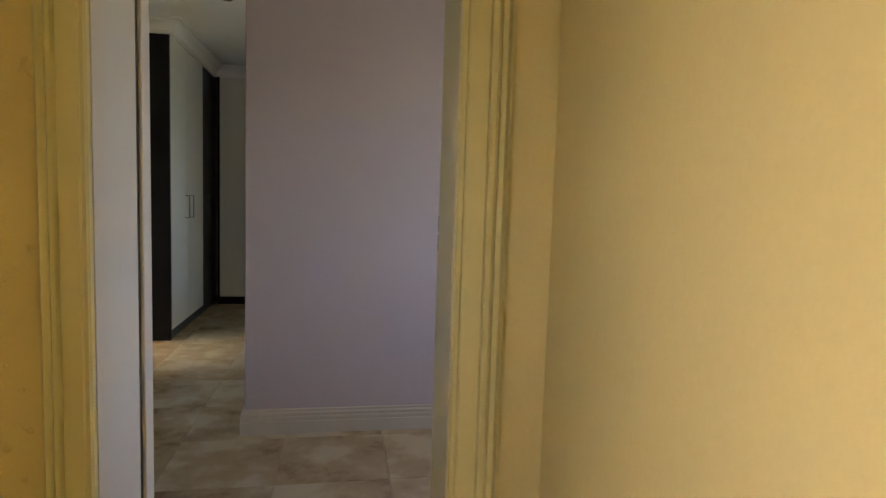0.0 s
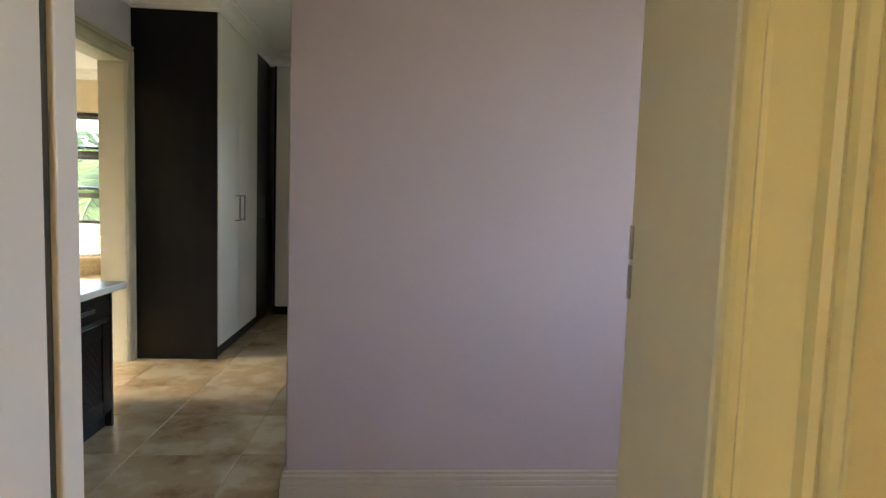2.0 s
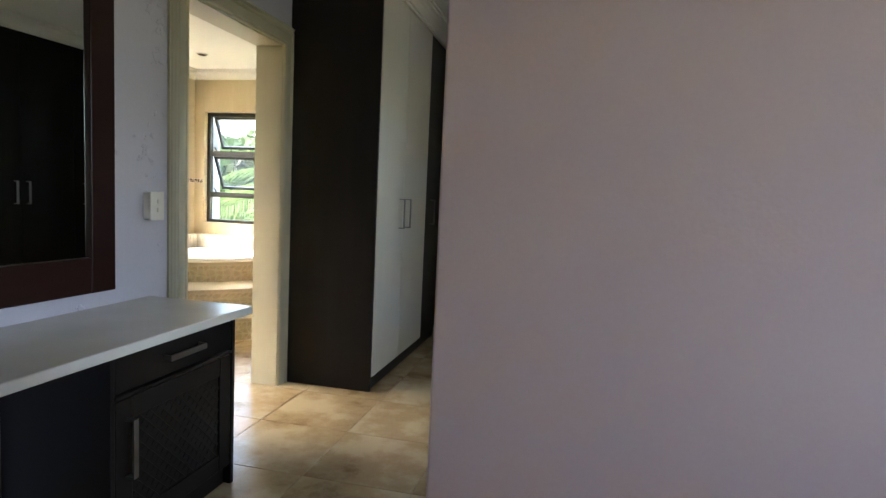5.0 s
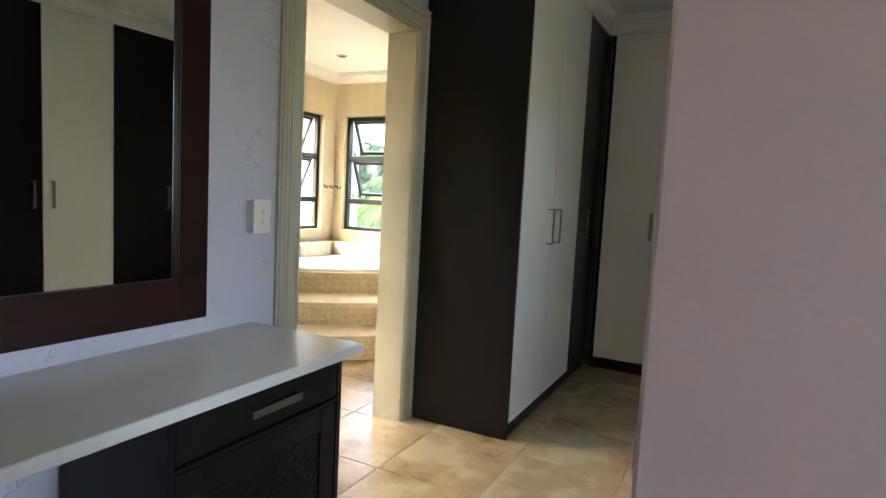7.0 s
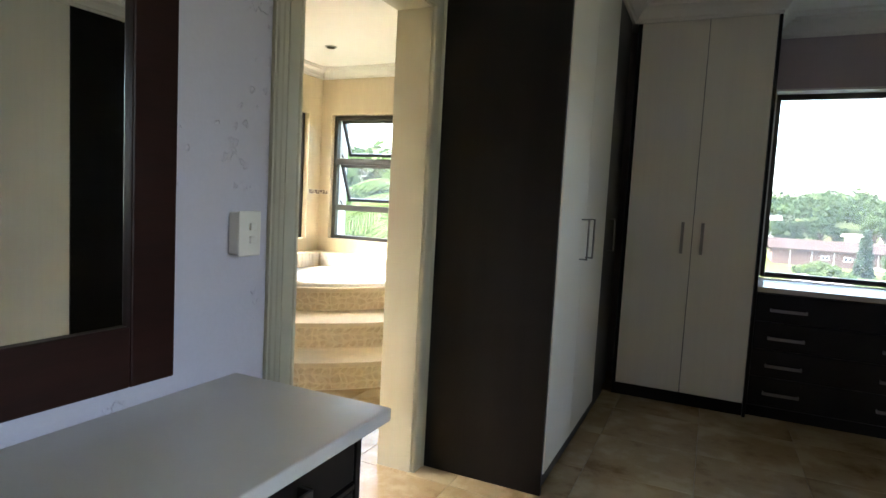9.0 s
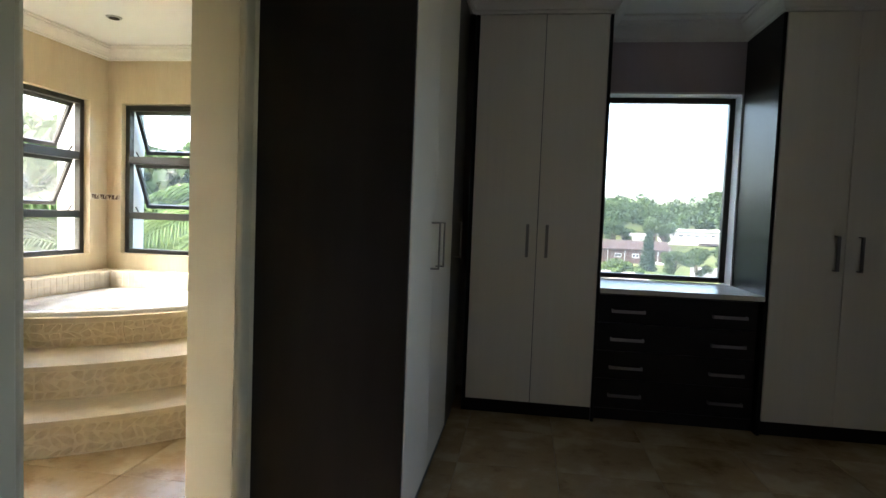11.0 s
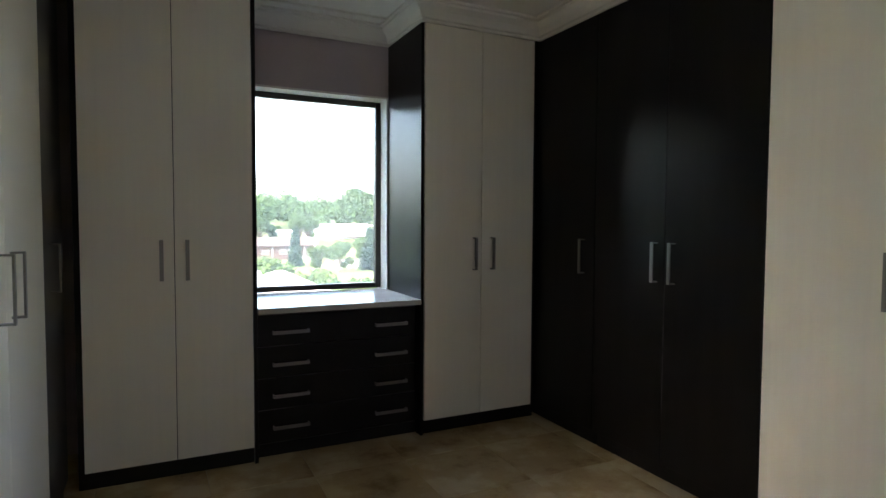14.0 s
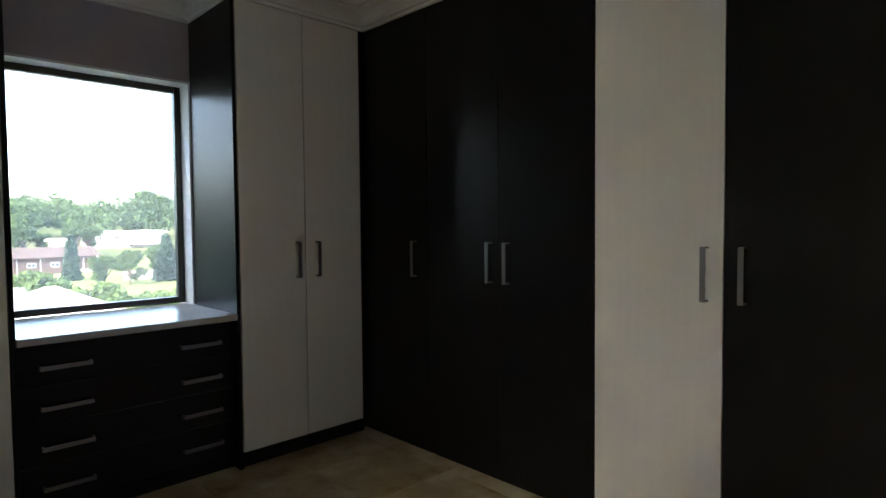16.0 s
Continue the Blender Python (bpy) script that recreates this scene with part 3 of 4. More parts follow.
def wardrobe(name, label, rect, face, doors, end_panels=(), group="built-in wardrobes"):
    """A tall cupboard. rect: x0, x1, y0, y1 of the carcass with its doors; face: '+x', '-x' or '-y', the side of the doors.
    doors: (from, to, material, handle place or None) along the face. end_panels: boxes of dark side panels."""
    x0, x1, y0, y1 = rect
    w = thing(name, ((x0 + x1) / 2, (y0 + y1) / 2, 0), label, "wardrobe", group)
    t = 0.018
    c = 0.004
    if face == "-x":
        body, pl, nrm = (x0 + t + 0.002, x1, y0 + c, y1 - c), (x0 + 0.035, x1 - 0.002, y0 + c, y1 - c), Vector((-1, 0, 0))
    elif face == "+x":
        body, pl, nrm = (x0, x1 - t - 0.002, y0 + c, y1 - c), (x0 + 0.002, x1 - 0.022, y0 + c, y1 - c), Vector((1, 0, 0))
    else:
        body, pl, nrm = (x0 + c, x1 - c, y0 + t + 0.002, y1), (x0 + c, x1 - c, y0 + 0.03, y1 - 0.002), Vector((0, -1, 0))
    part("body", boxes((*body, DOOR0 - 0.004, CEIL - 0.008)), WENGE, w, "dark carcass")
    part("plinth", boxes((*pl, 0, DOOR0 - 0.006)), WENGE, w, "dark recessed plinth")
    for a, b, mat, h in doors:
        if face == "-x":
            d = (x0, x0 + t, a + GAP, b - GAP)
        elif face == "+x":
            d = (x1 - t, x1, a + GAP, b - GAP)
        else:
            d = (a + GAP, b - GAP, y0, y0 + t)
        door = part("door", boxes((*d, DOOR0, DOOR1), bevel=0.002), mat, w, "cream woodgrain door" if mat is WHITE_DOOR else "dark wenge door")
        if h is not None:
            p = (x0, h) if face == "-x" else (x1, h) if face == "+x" else (h, y0)
            pull(door, (p[0], p[1], 0.985), (p[0], p[1], 1.183), nrm)
    for e in end_panels:
        part("side_panel", boxes(e, bevel=0.002), WENGE, w, "dark wenge side panel")
    return w


wardrobe("wardrobe", "tall wardrobe with two cream doors and a dark wenge end panel", (L + 0.004, -0.858, 5.262, 6.378), "+x",
         [(5.284, 5.79, WHITE_DOOR, 5.715), (5.79, 6.378, WHITE_DOOR, 5.855)], [(L + 0.004, -0.862, 5.262, 5.282, 0, 2.432)])
wardrobe("wardrobe", "narrow dark wenge wardrobe with one plain door in the corner", (L + 0.004, -0.86, 6.382, 6.88), "+x",
         [(6.382, 6.86, WENGE, 6.53)])
wardrobe("wardrobe", "tall wardrobe with two cream doors beside the window", (-0.83, -0.03, 6.885, BACK - 0.003), "-y",
         [(-0.80, -0.402, WHITE_DOOR, -0.46), (-0.402, -0.034, WHITE_DOOR, -0.345)], [(-0.032, -0.014, 6.887, BACK - 0.003, 0, 2.432)])
wardrobe("wardrobe", "tall wardrobe with two cream doors and a glossy dark side panel", (0.93, 1.735, 6.885, BACK - 0.003), "-y",
         [(0.936, 1.32, WHITE_DOOR, 1.268), (1.32, 1.702, WHITE_DOOR, 1.392)], [(0.914, 0.932, 6.887, BACK - 0.003, 0, 2.432)])
wardrobe("wardrobe", "dark wenge wardrobe with one door meeting the corner", (1.74, R - 0.004, 6.334, 7.43), "-x", [(6.334, 6.882, WENGE, 6.425)])
wardrobe("wardrobe", "dark wenge wardrobe with a pair of plain doors", (1.74, R - 0.004, 5.309, 6.33), "-x",
         [(5.309, 5.825, WENGE, 5.768), (5.825, 6.33, WENGE, 5.876)])
wardrobe("wardrobe", "wardrobe with one cream door beside one dark wenge door", (1.74, R - 0.004, 4.284, 5.305), "-x",
         [(4.304, 4.79, WENGE, 4.722), (4.79, 5.305, WHITE_DOOR, 4.85)], [(1.744, R - 0.004, 4.282, 4.302, 0, 2.432)])


def chest_of_drawers():
    c = thing("chest_of_drawers", (0.45, 7.15, 0), "dark wenge chest with four wide drawers below the window", "chest of drawers", "built-in wardrobes")
    yf = 6.95
    part("body", boxes((-0.01, 0.91, yf + 0.02, BACK - 0.004, 0.07, 0.786)), WENGE, c, "dark carcass")
    part("plinth", boxes((-0.01, 0.91, yf + 0.012, BACK - 0.006, 0, 0.068)), WENGE, c)
    for z in (0.086, 0.259, 0.431, 0.604):
        d = part("drawer", boxes((-0.007, 0.907, yf, yf + 0.018, z, z + 0.169), bevel=0.002), WENGE, c, "wide dark wenge drawer front")
        for x in (0.07, 0.65):
            pull(d, (x, yf, z + 0.074), (x + 0.195, yf, z + 0.074), (0, -1, 0), stand=0.03)
    part("worktop", boxes((-0.012, 0.912, 6.872, 7.552, 0.789, 0.82), bevel=0.003), WHITE_TOP, c, "white laminate top running into the window")


chest_of_drawers()


def dressing_table():
    t = thing("dressing_table", (-1.2, 3.1, 0), "dressing table with long white top and dark wenge pedestal", "dressing table")
    xf = -1.0
    y0, y1 = 3.405, 4.045
    part("body", boxes((L + 0.025, xf - 0.02, y0 + 0.018, y1 - 0.024, 0.07, 0.698)), WENGE, t, "dark carcass")
    part("side_panel", boxes((L + 0.025, xf + 0.002, y1 - 0.022, y1, 0, 0.698), bevel=0.002), WENGE, t, "dark end panel down to the floor")
    part("side_panel", boxes((L + 0.025, xf + 0.002, y0, y0 + 0.018, 0, 0.698), bevel=0.002), WENGE, t, "dark kneehole panel")
    part("plinth", boxes((L + 0.025, xf - 0.03, y0 + 0.02, y1 - 0.024, 0, 0.068)), WENGE, t)
    d = part("drawer", boxes((xf - 0.018, xf, y0 + 0.022, y1 - 0.026, 0.566, 0.69), bevel=0.003), WENGE, t, "dark drawer front")
    pull(d, (xf, 3.632, 0.63), (xf, 3.822, 0.63), (1, 0, 0), w=0.02, stand=0.03)
    part("shadow_rail", boxes((xf - 0.018, xf + 0.004, y0 + 0.022, y1 - 0.026, 0.548, 0.56), bevel=0.002), WENGE, t, "thin raised strip under the drawer")
    # framed door with a lattice panel
    a, b, z0, z1 = y0 + 0.022, y1 - 0.026, 0.085, 0.543
    door = part("door", boxes((xf - 0.012, xf - 0.008, a + 0.06, b - 0.06, z0 + 0.06, z1 - 0.06)), WENGE, t, "framed dark door with a lattice panel")
    for q in ((a, a + 0.07, z0, z1), (b - 0.07, b, z0, z1)):
        part("stile", boxes((xf - 0.018, xf, q[0], q[1], q[2], q[3]), bevel=0.003), WENGE, door)
    for q in ((z0, z0 + 0.07), (z1 - 0.07, z1)):
        part("rail", boxes((xf - 0.018, xf - 0.001, a + 0.07, b - 0.07, q[0], q[1]), bevel=0.003), WENGE, door)
    lo, hi, zl, zh = a + 0.07, b - 0.07, z0 + 0.07, z1 - 0.07
    for s in (1, -1):
        k = lo - (zh - zl)
        while k < hi:
            # a slat at 45 degrees clipped to the panel
            p0, p1 = max(k, lo), min(k + (zh - zl), hi)
            if p1 - p0 > 0.02:
                za, zb = zl + (p0 - k), zl + (p1 - k)
                if s < 0:
                    za, zb = zl + zh - za, zl + zh - zb
                c, ln = Vector((xf - 0.0066 - 0.0012 * s, (p0 + p1) / 2, (za + zb) / 2)), math.hypot(p1 - p0, zb - za)
                bm = bmesh.new()
                box(bm, -0.0012, 0.0012, -ln / 2, ln / 2, -0.005, 0.005)
                bmesh.ops.transform(bm, matrix=Matrix.Translation(c) @ Matrix.Rotation(s * math.atan2(abs(zb - za), p1 - p0), 4, "X"), verts=bm.verts)
                part("slat", bm, WENGE, door)
            k += 0.045
    pull(door, (xf, 3.475, 0.29), (xf, 3.475, 0.48), (1, 0, 0), w=0.02, stand=0.03)
    part("support_panel", boxes((L + 0.025, xf - 0.01, 2.16, 2.178, 0, 0.698), bevel=0.002), WENGE, t, "dark support panel at the far end")
    bm = bmesh.new()
    disc(bm, (-1.33, 3.30), 0.006, 0.7302, 0.7312, n=12)
    part("screw_cap", bm, BRONZE, t, "small dark screw cap in the top")
    part("tabletop", boxes((L + 0.002, -0.945, 2.14, 4.087, 0.7, 0.733), bevel=0.004), WHITE_TOP, t, "long white laminate top")


dressing_table()


def wall_mirror():
    y0, y1, z0, z1 = 2.3, 3.82, 0.805, 2.2
    w = 0.13
    ws = 0.105
    m = thing("wall_mirror", (L, y0, z0), "large mirror in a wide dark red-brown wooden frame", "mirror")
    part("backing", boxes((L + 0.001, L + 0.011, y0 + 0.02, y1 - 0.02, z0 + 0.02, z1 - 0.02)), MAHOGANY, m)
    for q in ((y0, y0 + w, z0, z1), (y1 - ws, y1, z0, z1)):
        part("stile", boxes((L + 0.002, L + 0.034, *q), bevel=0.004), MAHOGANY, m)
    for q in ((z0, z0 + w), (z1 - w, z1)):
        part("rail", boxes((L + 0.002, L + 0.033, y0 + w, y1 - ws, *q), bevel=0.004), MAHOGANY, m)
    bm = boxes((L + 0.014, L + 0.018, y0 + w - 0.005, y1 - ws + 0.005, z0 + w - 0.005, z1 - w + 0.005))
    part("glass", bm, MIRROR, m, "silvered mirror glass")
    m.rotation_euler = (0, 0, radians(-1.8))


wall_mirror()


def light_switch():
    s = thing("light_switch", (L, 4.105, 1.057), "ivory two-rocker switch on a raised box beside the door frame", "light switch")
    part("box", boxes((L + 0.001, L + 0.036, 4.05, 4.122, 1.06, 1.172), bevel=0.004), SWITCH, s)
    part("plate", boxes((L + 0.036, L + 0.042, 4.046, 4.126, 1.056, 1.176), bevel=0.003), SWITCH, s)
    for z in (1.09, 1.125):
        part("rocker", boxes((L + 0.041, L + 0.049, 4.082, 4.102, z, z + 0.02), bevel=0.002), SWITCH, s)


light_switch()


def downlight(x, y, z, group):
    d = thing("downlight", (x, y, z - 0.012), "small unlit recessed ceiling spotlight with satin ring", "ceiling light", group)
    bm = bmesh.new()
    disc(bm, (x, y), 0.045, z - 0.008, z - 0.001, r1=0.05)
    part("ring", bm, LAMP_RING, d)
    bm = bmesh.new()
    disc(bm, (x, y), 0.032, z - 0.012, z - 0.0085)
    part("lens", bm, LAMP_GLASS, d)


downlight(-0.31, 4.6, CEIL, "dressing room downlights")
downlight(-3.22, 6.87, 2.44, "bathroom downlights")

# ---- bathroom: corner bath on curved steps ----
CX, CY = -3.82, 7.58


def arc_block(bm, r0, r1, z0, z1, n=48, mi=0):
    """A quarter ring round the room's corner, between two radii."""
    rows = []
    for i in range(n + 1):
        a = math.radians(-90 + 90 * i / n)
        c, s = math.cos(a), math.sin(a)
        rows.append([bm.verts.new((CX + 0.002 + r * c, CY - 0.002 + r * s, z)) for r, z in ((r0, z0), (r1, z0), (r1, z1), (r0, z1))])
    for a, b in zip(rows, rows[1:]):
        for j in range(4):
            k = (j + 1) % 4
            f = bm.faces.new((a[j], b[j], b[k], a[k]))
            f.material_index = mi
    bm.faces.new(rows[0][::-1])
    bm.faces.new(rows[-1])
    bmesh.ops.recalc_face_normals(bm, faces=bm.faces)


STEPS = [(2.2, 0.0, 0.18), (1.86, 0.18, 0.36), (1.42, 0.36, 0.535)]


def bath_steps():
    s = thing("bath_steps", (CX + 1.0, CY - 1.0, 0), "curved steps faced with broken stone mosaic round the bath", "steps", kind="structure")
    inner = (1.84, 1.40, 1.36)
    for (r, z0, z1), ri in zip(STEPS, inner):
        bm = bmesh.new()
        arc_block(bm, ri, r, z0, z1 - 0.026)
        riser = part("riser", bm, PEBBLE_GROUT, s, "stone mosaic riser")
        if z1 < 0.5:
            bm = bmesh.new()
            arc_block(bm, ri, r + 0.018, z1 - 0.026, z1)
            part("tread", bm, TREAD, s, "cream stone tread")
        stone_chips(riser, r, z0, z1 - 0.03)
    bm = bmesh.new()
    arc_block(bm, 1.34, 1.445, 0.51, 0.536)
    part("bath_edging", bm, TREAD, s, "cream tiled edge under the bath rim")


def stone_chips(riser, r, z0, z1):
    """Irregular stone chips set in the riser: jittered cells, each a low block on the curve."""
    rnd = random.Random(int(r * 1000))
    ch = 0.046
    rows = max(1, int((z1 - z0) / ch))
    a0, a1 = -72, -16
    cols = int(r * math.radians(a1 - a0) / 0.052)
    grid = {}
    for j in range(rows + 1):
        for i in range(cols + 1):
            u = a0 + (a1 - a0) * i / cols
            jx = 0.46 * rnd.uniform(-1, 1) * (a1 - a0) / cols
            jz = 0.46 * rnd.uniform(-1, 1) * ch if 0 < j < rows else 0
            grid[i, j] = (math.radians(u + jx + (0.5 * (a1 - a0) / cols if j % 2 else 0)), z0 + 0.004 + (z1 - z0 - 0.006) * j / rows + jz)
    bm = bmesh.new()
    for j in range(rows):
        for i in range(cols):
            q = [grid[i, j], grid[i + 1, j], grid[i + 1, j + 1], grid[i, j + 1]]
            ca, cz = sum(p[0] for p in q) / 4, sum(p[1] for p in q) / 4
            k = rnd.uniform(0.78, 0.92)
            h = rnd.uniform(0.0012, 0.0032)
            lo = [(ca + (p[0] - ca) * k, cz + (p[1] - cz) * k) for p in q]
            # cut one or two corners so that the chips are uneven polygons
            poly = []
            for n_, p in enumerate(lo):
                if rnd.random() < 0.6:
                    pa, pb = lo[n_ - 1], lo[(n_ + 1) % 4]
                    f = rnd.uniform(0.2, 0.4)
                    poly += [(p[0] + (pa[0] - p[0]) * f, p[1] + (pa[1] - p[1]) * f), (p[0] + (pb[0] - p[0]) * f, p[1] + (pb[1] - p[1]) * f)]
                else:
                    poly.append(p)
            base = [bm.verts.new((CX + 0.002 + (r - 0.002) * math.cos(a), CY - 0.002 + (r - 0.002) * math.sin(a), z)) for a, z in poly]
            top = [bm.verts.new((CX + 0.002 + (r + h) * math.cos(ca + (a - ca) * 0.93), CY - 0.002 + (r + h) * math.sin(ca + (a - ca) * 0.93), cz + (z - cz) * 0.93)) for a, z in poly]
            for n_ in range(len(poly)):
                e = (n_ + 1) % len(poly)
                bm.faces.new((base[n_], base[e], top[e], top[n_]))
            bm.faces.new(top)
    ob = part("stone_chips", bm, CHIPS, riser, "tan broken stone chips")
    tagged(ob, kind="stuff")


CHIPS = material("broken_stone_chips", (0.60, 0.52, 0.37), 0.45, var=0.2, scale=24, bump=0.001, bump_scale=60, tone=(0.46, 0.37, 0.24))
bath_steps()


def corner_bath():
    b = thing("corner_bath", (CX + 0.6, CY - 0.6, 0), "white acrylic corner bath with a curved front rim", "bath")
    n, zr = 56, 0.565
    off = 0.13

    def outline(k, z):
        """A quarter disc with rounded corners, shrunk by k."""
        pts = []
        r, c = 1.40 - k, off + k
        for i in range(n):
            t = i / (n - 1)
            a = math.radians(-86 + 82 * t)
            pts.append((CX + max(c, r * math.cos(a)), CY - max(c, -r * math.sin(a)), z))
        m = 10
        q = 0.1 + 0.25 * min(1, k / 0.2)
        for i in range(m):
            a = math.radians(90 + 90 * i / (m - 1))
            pts.append((CX + c + q + q * math.cos(a), CY - c - q + q * math.sin(a), z))
        return pts
    bm = bmesh.new()
    rings = [outline(k, z) for k, z in ((0.0, 0.51), (0.0, zr - 0.008), (0.012, zr), (0.085, zr), (0.11, zr - 0.02), (0.15, zr - 0.16), (0.24, zr - 0.36), (0.38, zr - 0.41))]
    vs = [[bm.verts.new(p) for p in r] for r in rings]
    for a, c in zip(vs, vs[1:]):
        for i in range(len(a)):
            j = (i + 1) % len(a)
            bm.faces.new((a[i], a[j], c[j], c[i]))
    bm.faces.new(vs[-1])
    bmesh.ops.recalc_face_normals(bm, faces=bm.faces)
    part("tub", bm, ENAMEL, b, smooth=True)
    bm = bmesh.new()
    disc(bm, (CX + 0.62, CY - 0.62), 0.03, zr - 0.409, zr - 0.404)
    part("drain", bm, CHROME, b)
    led = structure(part("bath_ledge", boxes((CX + 0.002, CX + 0.13, CY - 1.42, CY - 0.002, 0.0, 0.69), (CX + 0.13, CX + 1.42, CY - 0.13, CY - 0.002, 0.0, 0.69), bevel=0.003), PEBBLE_GROUT), "low mosaic ledge behind the bath")
    # mosaic squares on the ledge faces
    rnd = random.Random(5)
    for k in range(24):
        for row in range(2):
            z = 0.572 + row * 0.058
            u = 0.14 + k * 0.052
            h = rnd.uniform(0.001, 0.003)
            part("mosaic_tile", boxes((CX + u, CX + u + 0.047, CY - 0.13 - h, CY - 0.129, z, z + 0.053)), PEBBLE_PALE, led)
            part("mosaic_tile", boxes((CX + 0.129, CX + 0.13 + h, CY - u - 0.047, CY - u, z, z + 0.053)), PEBBLE_PALE, led)


PEBBLE_PALE = material("pale_mosaic_chip", (0.64, 0.59, 0.50), 0.45, var=0.1, scale=20, tone=(0.54, 0.47, 0.37), hue_random=0.06)
corner_bath()


def border_tiles():
    """The decorated border on the two narrow walls at the bathroom corner."""
    b = thing("wall_border", (CX, CY, 1.24), "narrow cream border tiles with brown triangle inlay", "border tile", kind="structure")
    part("border_strip", boxes((CX + 0.001, CX + 0.118, CY - 0.008, CY - 0.0005, 1.24, 1.29), bevel=0.002), LISTELLO, b)
    part("border_strip", boxes((CX + 0.0005, CX + 0.008, CY - 0.188, CY - 0.009, 1.24, 1.29), bevel=0.002), LISTELLO, b)
    def inlay(p, u, w, shape):
        """One brown inlay; shape lists its corners along the strip and up it."""
        bm = bmesh.new()
        p, u, w = Vector(p), Vector(u), Vector(w)
        f = [p + u * x + Vector((0, 0, z)) for x, z in shape]
        lo = [bm.verts.new(q) for q in f]
        hi = [bm.verts.new(q + w * 0.0025) for q in f]
        bm.faces.new(hi)
        bm.faces.new(lo[::-1])
        for i in range(len(f)):
            j = (i + 1) % len(f)
            bm.faces.new((lo[i], lo[j], hi[j], hi[i]))
        bmesh.ops.recalc_face_normals(bm, faces=bm.faces)
        part("inlay", bm, LISTELLO_DARK, b)
    def tile(p, u, w, length):
        """Triangle, two bars, triangle, and a slim bar at the joint."""
        k, h = length, 0.037
        inlay(p, u, w, [(0.08 * k, h), (0.36 * k, h), (0.22 * k, 0)])
        for x in (0.39, 0.50):
            inlay(p, u, w, [(x * k, 0), ((x + 0.085) * k, 0), ((x + 0.085) * k, h), (x * k, h)])
        inlay(p, u, w, [(0.61 * k, 0), (0.84 * k, 0), (0.84 * k, h)])
        inlay(p, u, w, [(0.93 * k, 0), (0.97 * k, 0), (0.97 * k, h), (0.93 * k, h)])
    tile((CX + 0.002, CY - 0.008, 1.2465), (1, 0, 0), (0, -1, 0), 0.114)
    for i in range(2):
        tile((CX + 0.008, CY - 0.186 + i * 0.089, 1.2465), (0, 1, 0), (1, 0, 0), 0.087)


border_tiles()

# ---- outside ----
LEVELS = [(-400, -3.2), (12, -3.2), (24, -7), (38, -4.4), (55, -3.7), (66, -3.9), (90, -4.8), (120, -3.0), (160, -1.4), (250, 0.6), (330, 2.0), (520, -6), (3000, -12)]


def ground_z(x, y):
    for (a, za), (b, zb) in zip(LEVELS, LEVELS[1:]):
        if y <= b:
            t = max(0, (y - a) / (b - a))
            t = t * t * (3 - 2 * t)
            return za + (zb - za) * t + (1.2 * math.sin(x * 0.021 + 1) * min(1, max(0, (y - 60) / 80)))
    return -12


def ground():
    ys = [-400, -100, -30, 0, 6, 9, 12, 16, 20, 25, 30, 35, 40, 48, 56, 64, 72, 80, 90, 100, 110, 120, 130, 140, 150, 160, 180, 200, 225, 250, 280, 310, 330, 400, 520, 800, 1500, 3000]
    xs = [-2500, -900, -400] + list(range(-200, 241, 20)) + [400, 900, 2500]
    bm = bmesh.new()
    g = [[bm.verts.new((x, y, ground_z(x, y))) for x in xs] for y in ys]
    for a, b in zip(g, g[1:]):
        for i in range(len(xs) - 1):
            bm.faces.new((a[i], a[i + 1], b[i + 1], b[i]))
    structure(part("ground", bm, GRASS, smooth=True), "grassy ground falling away and rising to a hill")


ground()


def leaf_cloud(rng, blobs, count, size):
    """Leaf quads spread through round clumps, facing outward. blobs: centre and radius; gives verts and faces."""
    b = np.array(blobs)
    w = b[:, 3] ** 2
    k = b[rng.choice(len(b), count, p=w / w.sum())]

    def unit(a):
        return a / np.maximum(1e-6, np.linalg.norm(a, axis=1, keepdims=True))

    d = unit(rng.normal(size=(count, 3)))
    c = k[:, :3] + d * k[:, 3:] * rng.uniform(0.55, 1.08, (count, 1)) * np.array((1, 1, 0.75))
    e = d + 0.55 * rng.normal(size=(count, 3))
    u = unit(np.cross(e, rng.normal(size=(count, 3))))
    v = unit(np.cross(e, u))
    s = size * rng.uniform(0.6, 1.4, (count, 1))
    q = np.stack([c - u * s - v * s * 0.3, c + u * s * 0.1 - v * s * 0.7, c + u * s + v * s * 0.2, c - u * s * 0.1 + v * s * 0.7], axis=1)
    return q.reshape(-1, 3).tolist(), np.arange(count * 4).reshape(-1, 4).tolist()


def mesh_part(name, vs, fs, mat, parent=None, at=(0, 0, 0)):
    me = bpy.data.meshes.new(name)
    me.from_pydata(vs, [], fs)
    me.update()
    me.materials.append(mat)
    ob = new(name, me)
    if parent:
        ob.parent = parent
    ob.location = at
    return ob


def limb(vs, fs, a, b, r0, r1, n=7):
    a, b = np.array(a, float), np.array(b, float)
    d = (b - a) / np.linalg.norm(b - a)
    u = np.cross(d, (0.3, 0.9, 0.1))
    u /= np.linalg.norm(u)
    v = np.cross(d, u)
    k = len(vs)
    for p, r in ((a, r0), (b, r1)):
        for i in range(n):
            t = 2 * math.pi * i / n
            vs.append(tuple(p + r * (u * math.cos(t) + v * math.sin(t))))
    for i in range(n):
        j = (i + 1) % n
        fs.append((k + i, k + j, k + n + j, k + n + i))


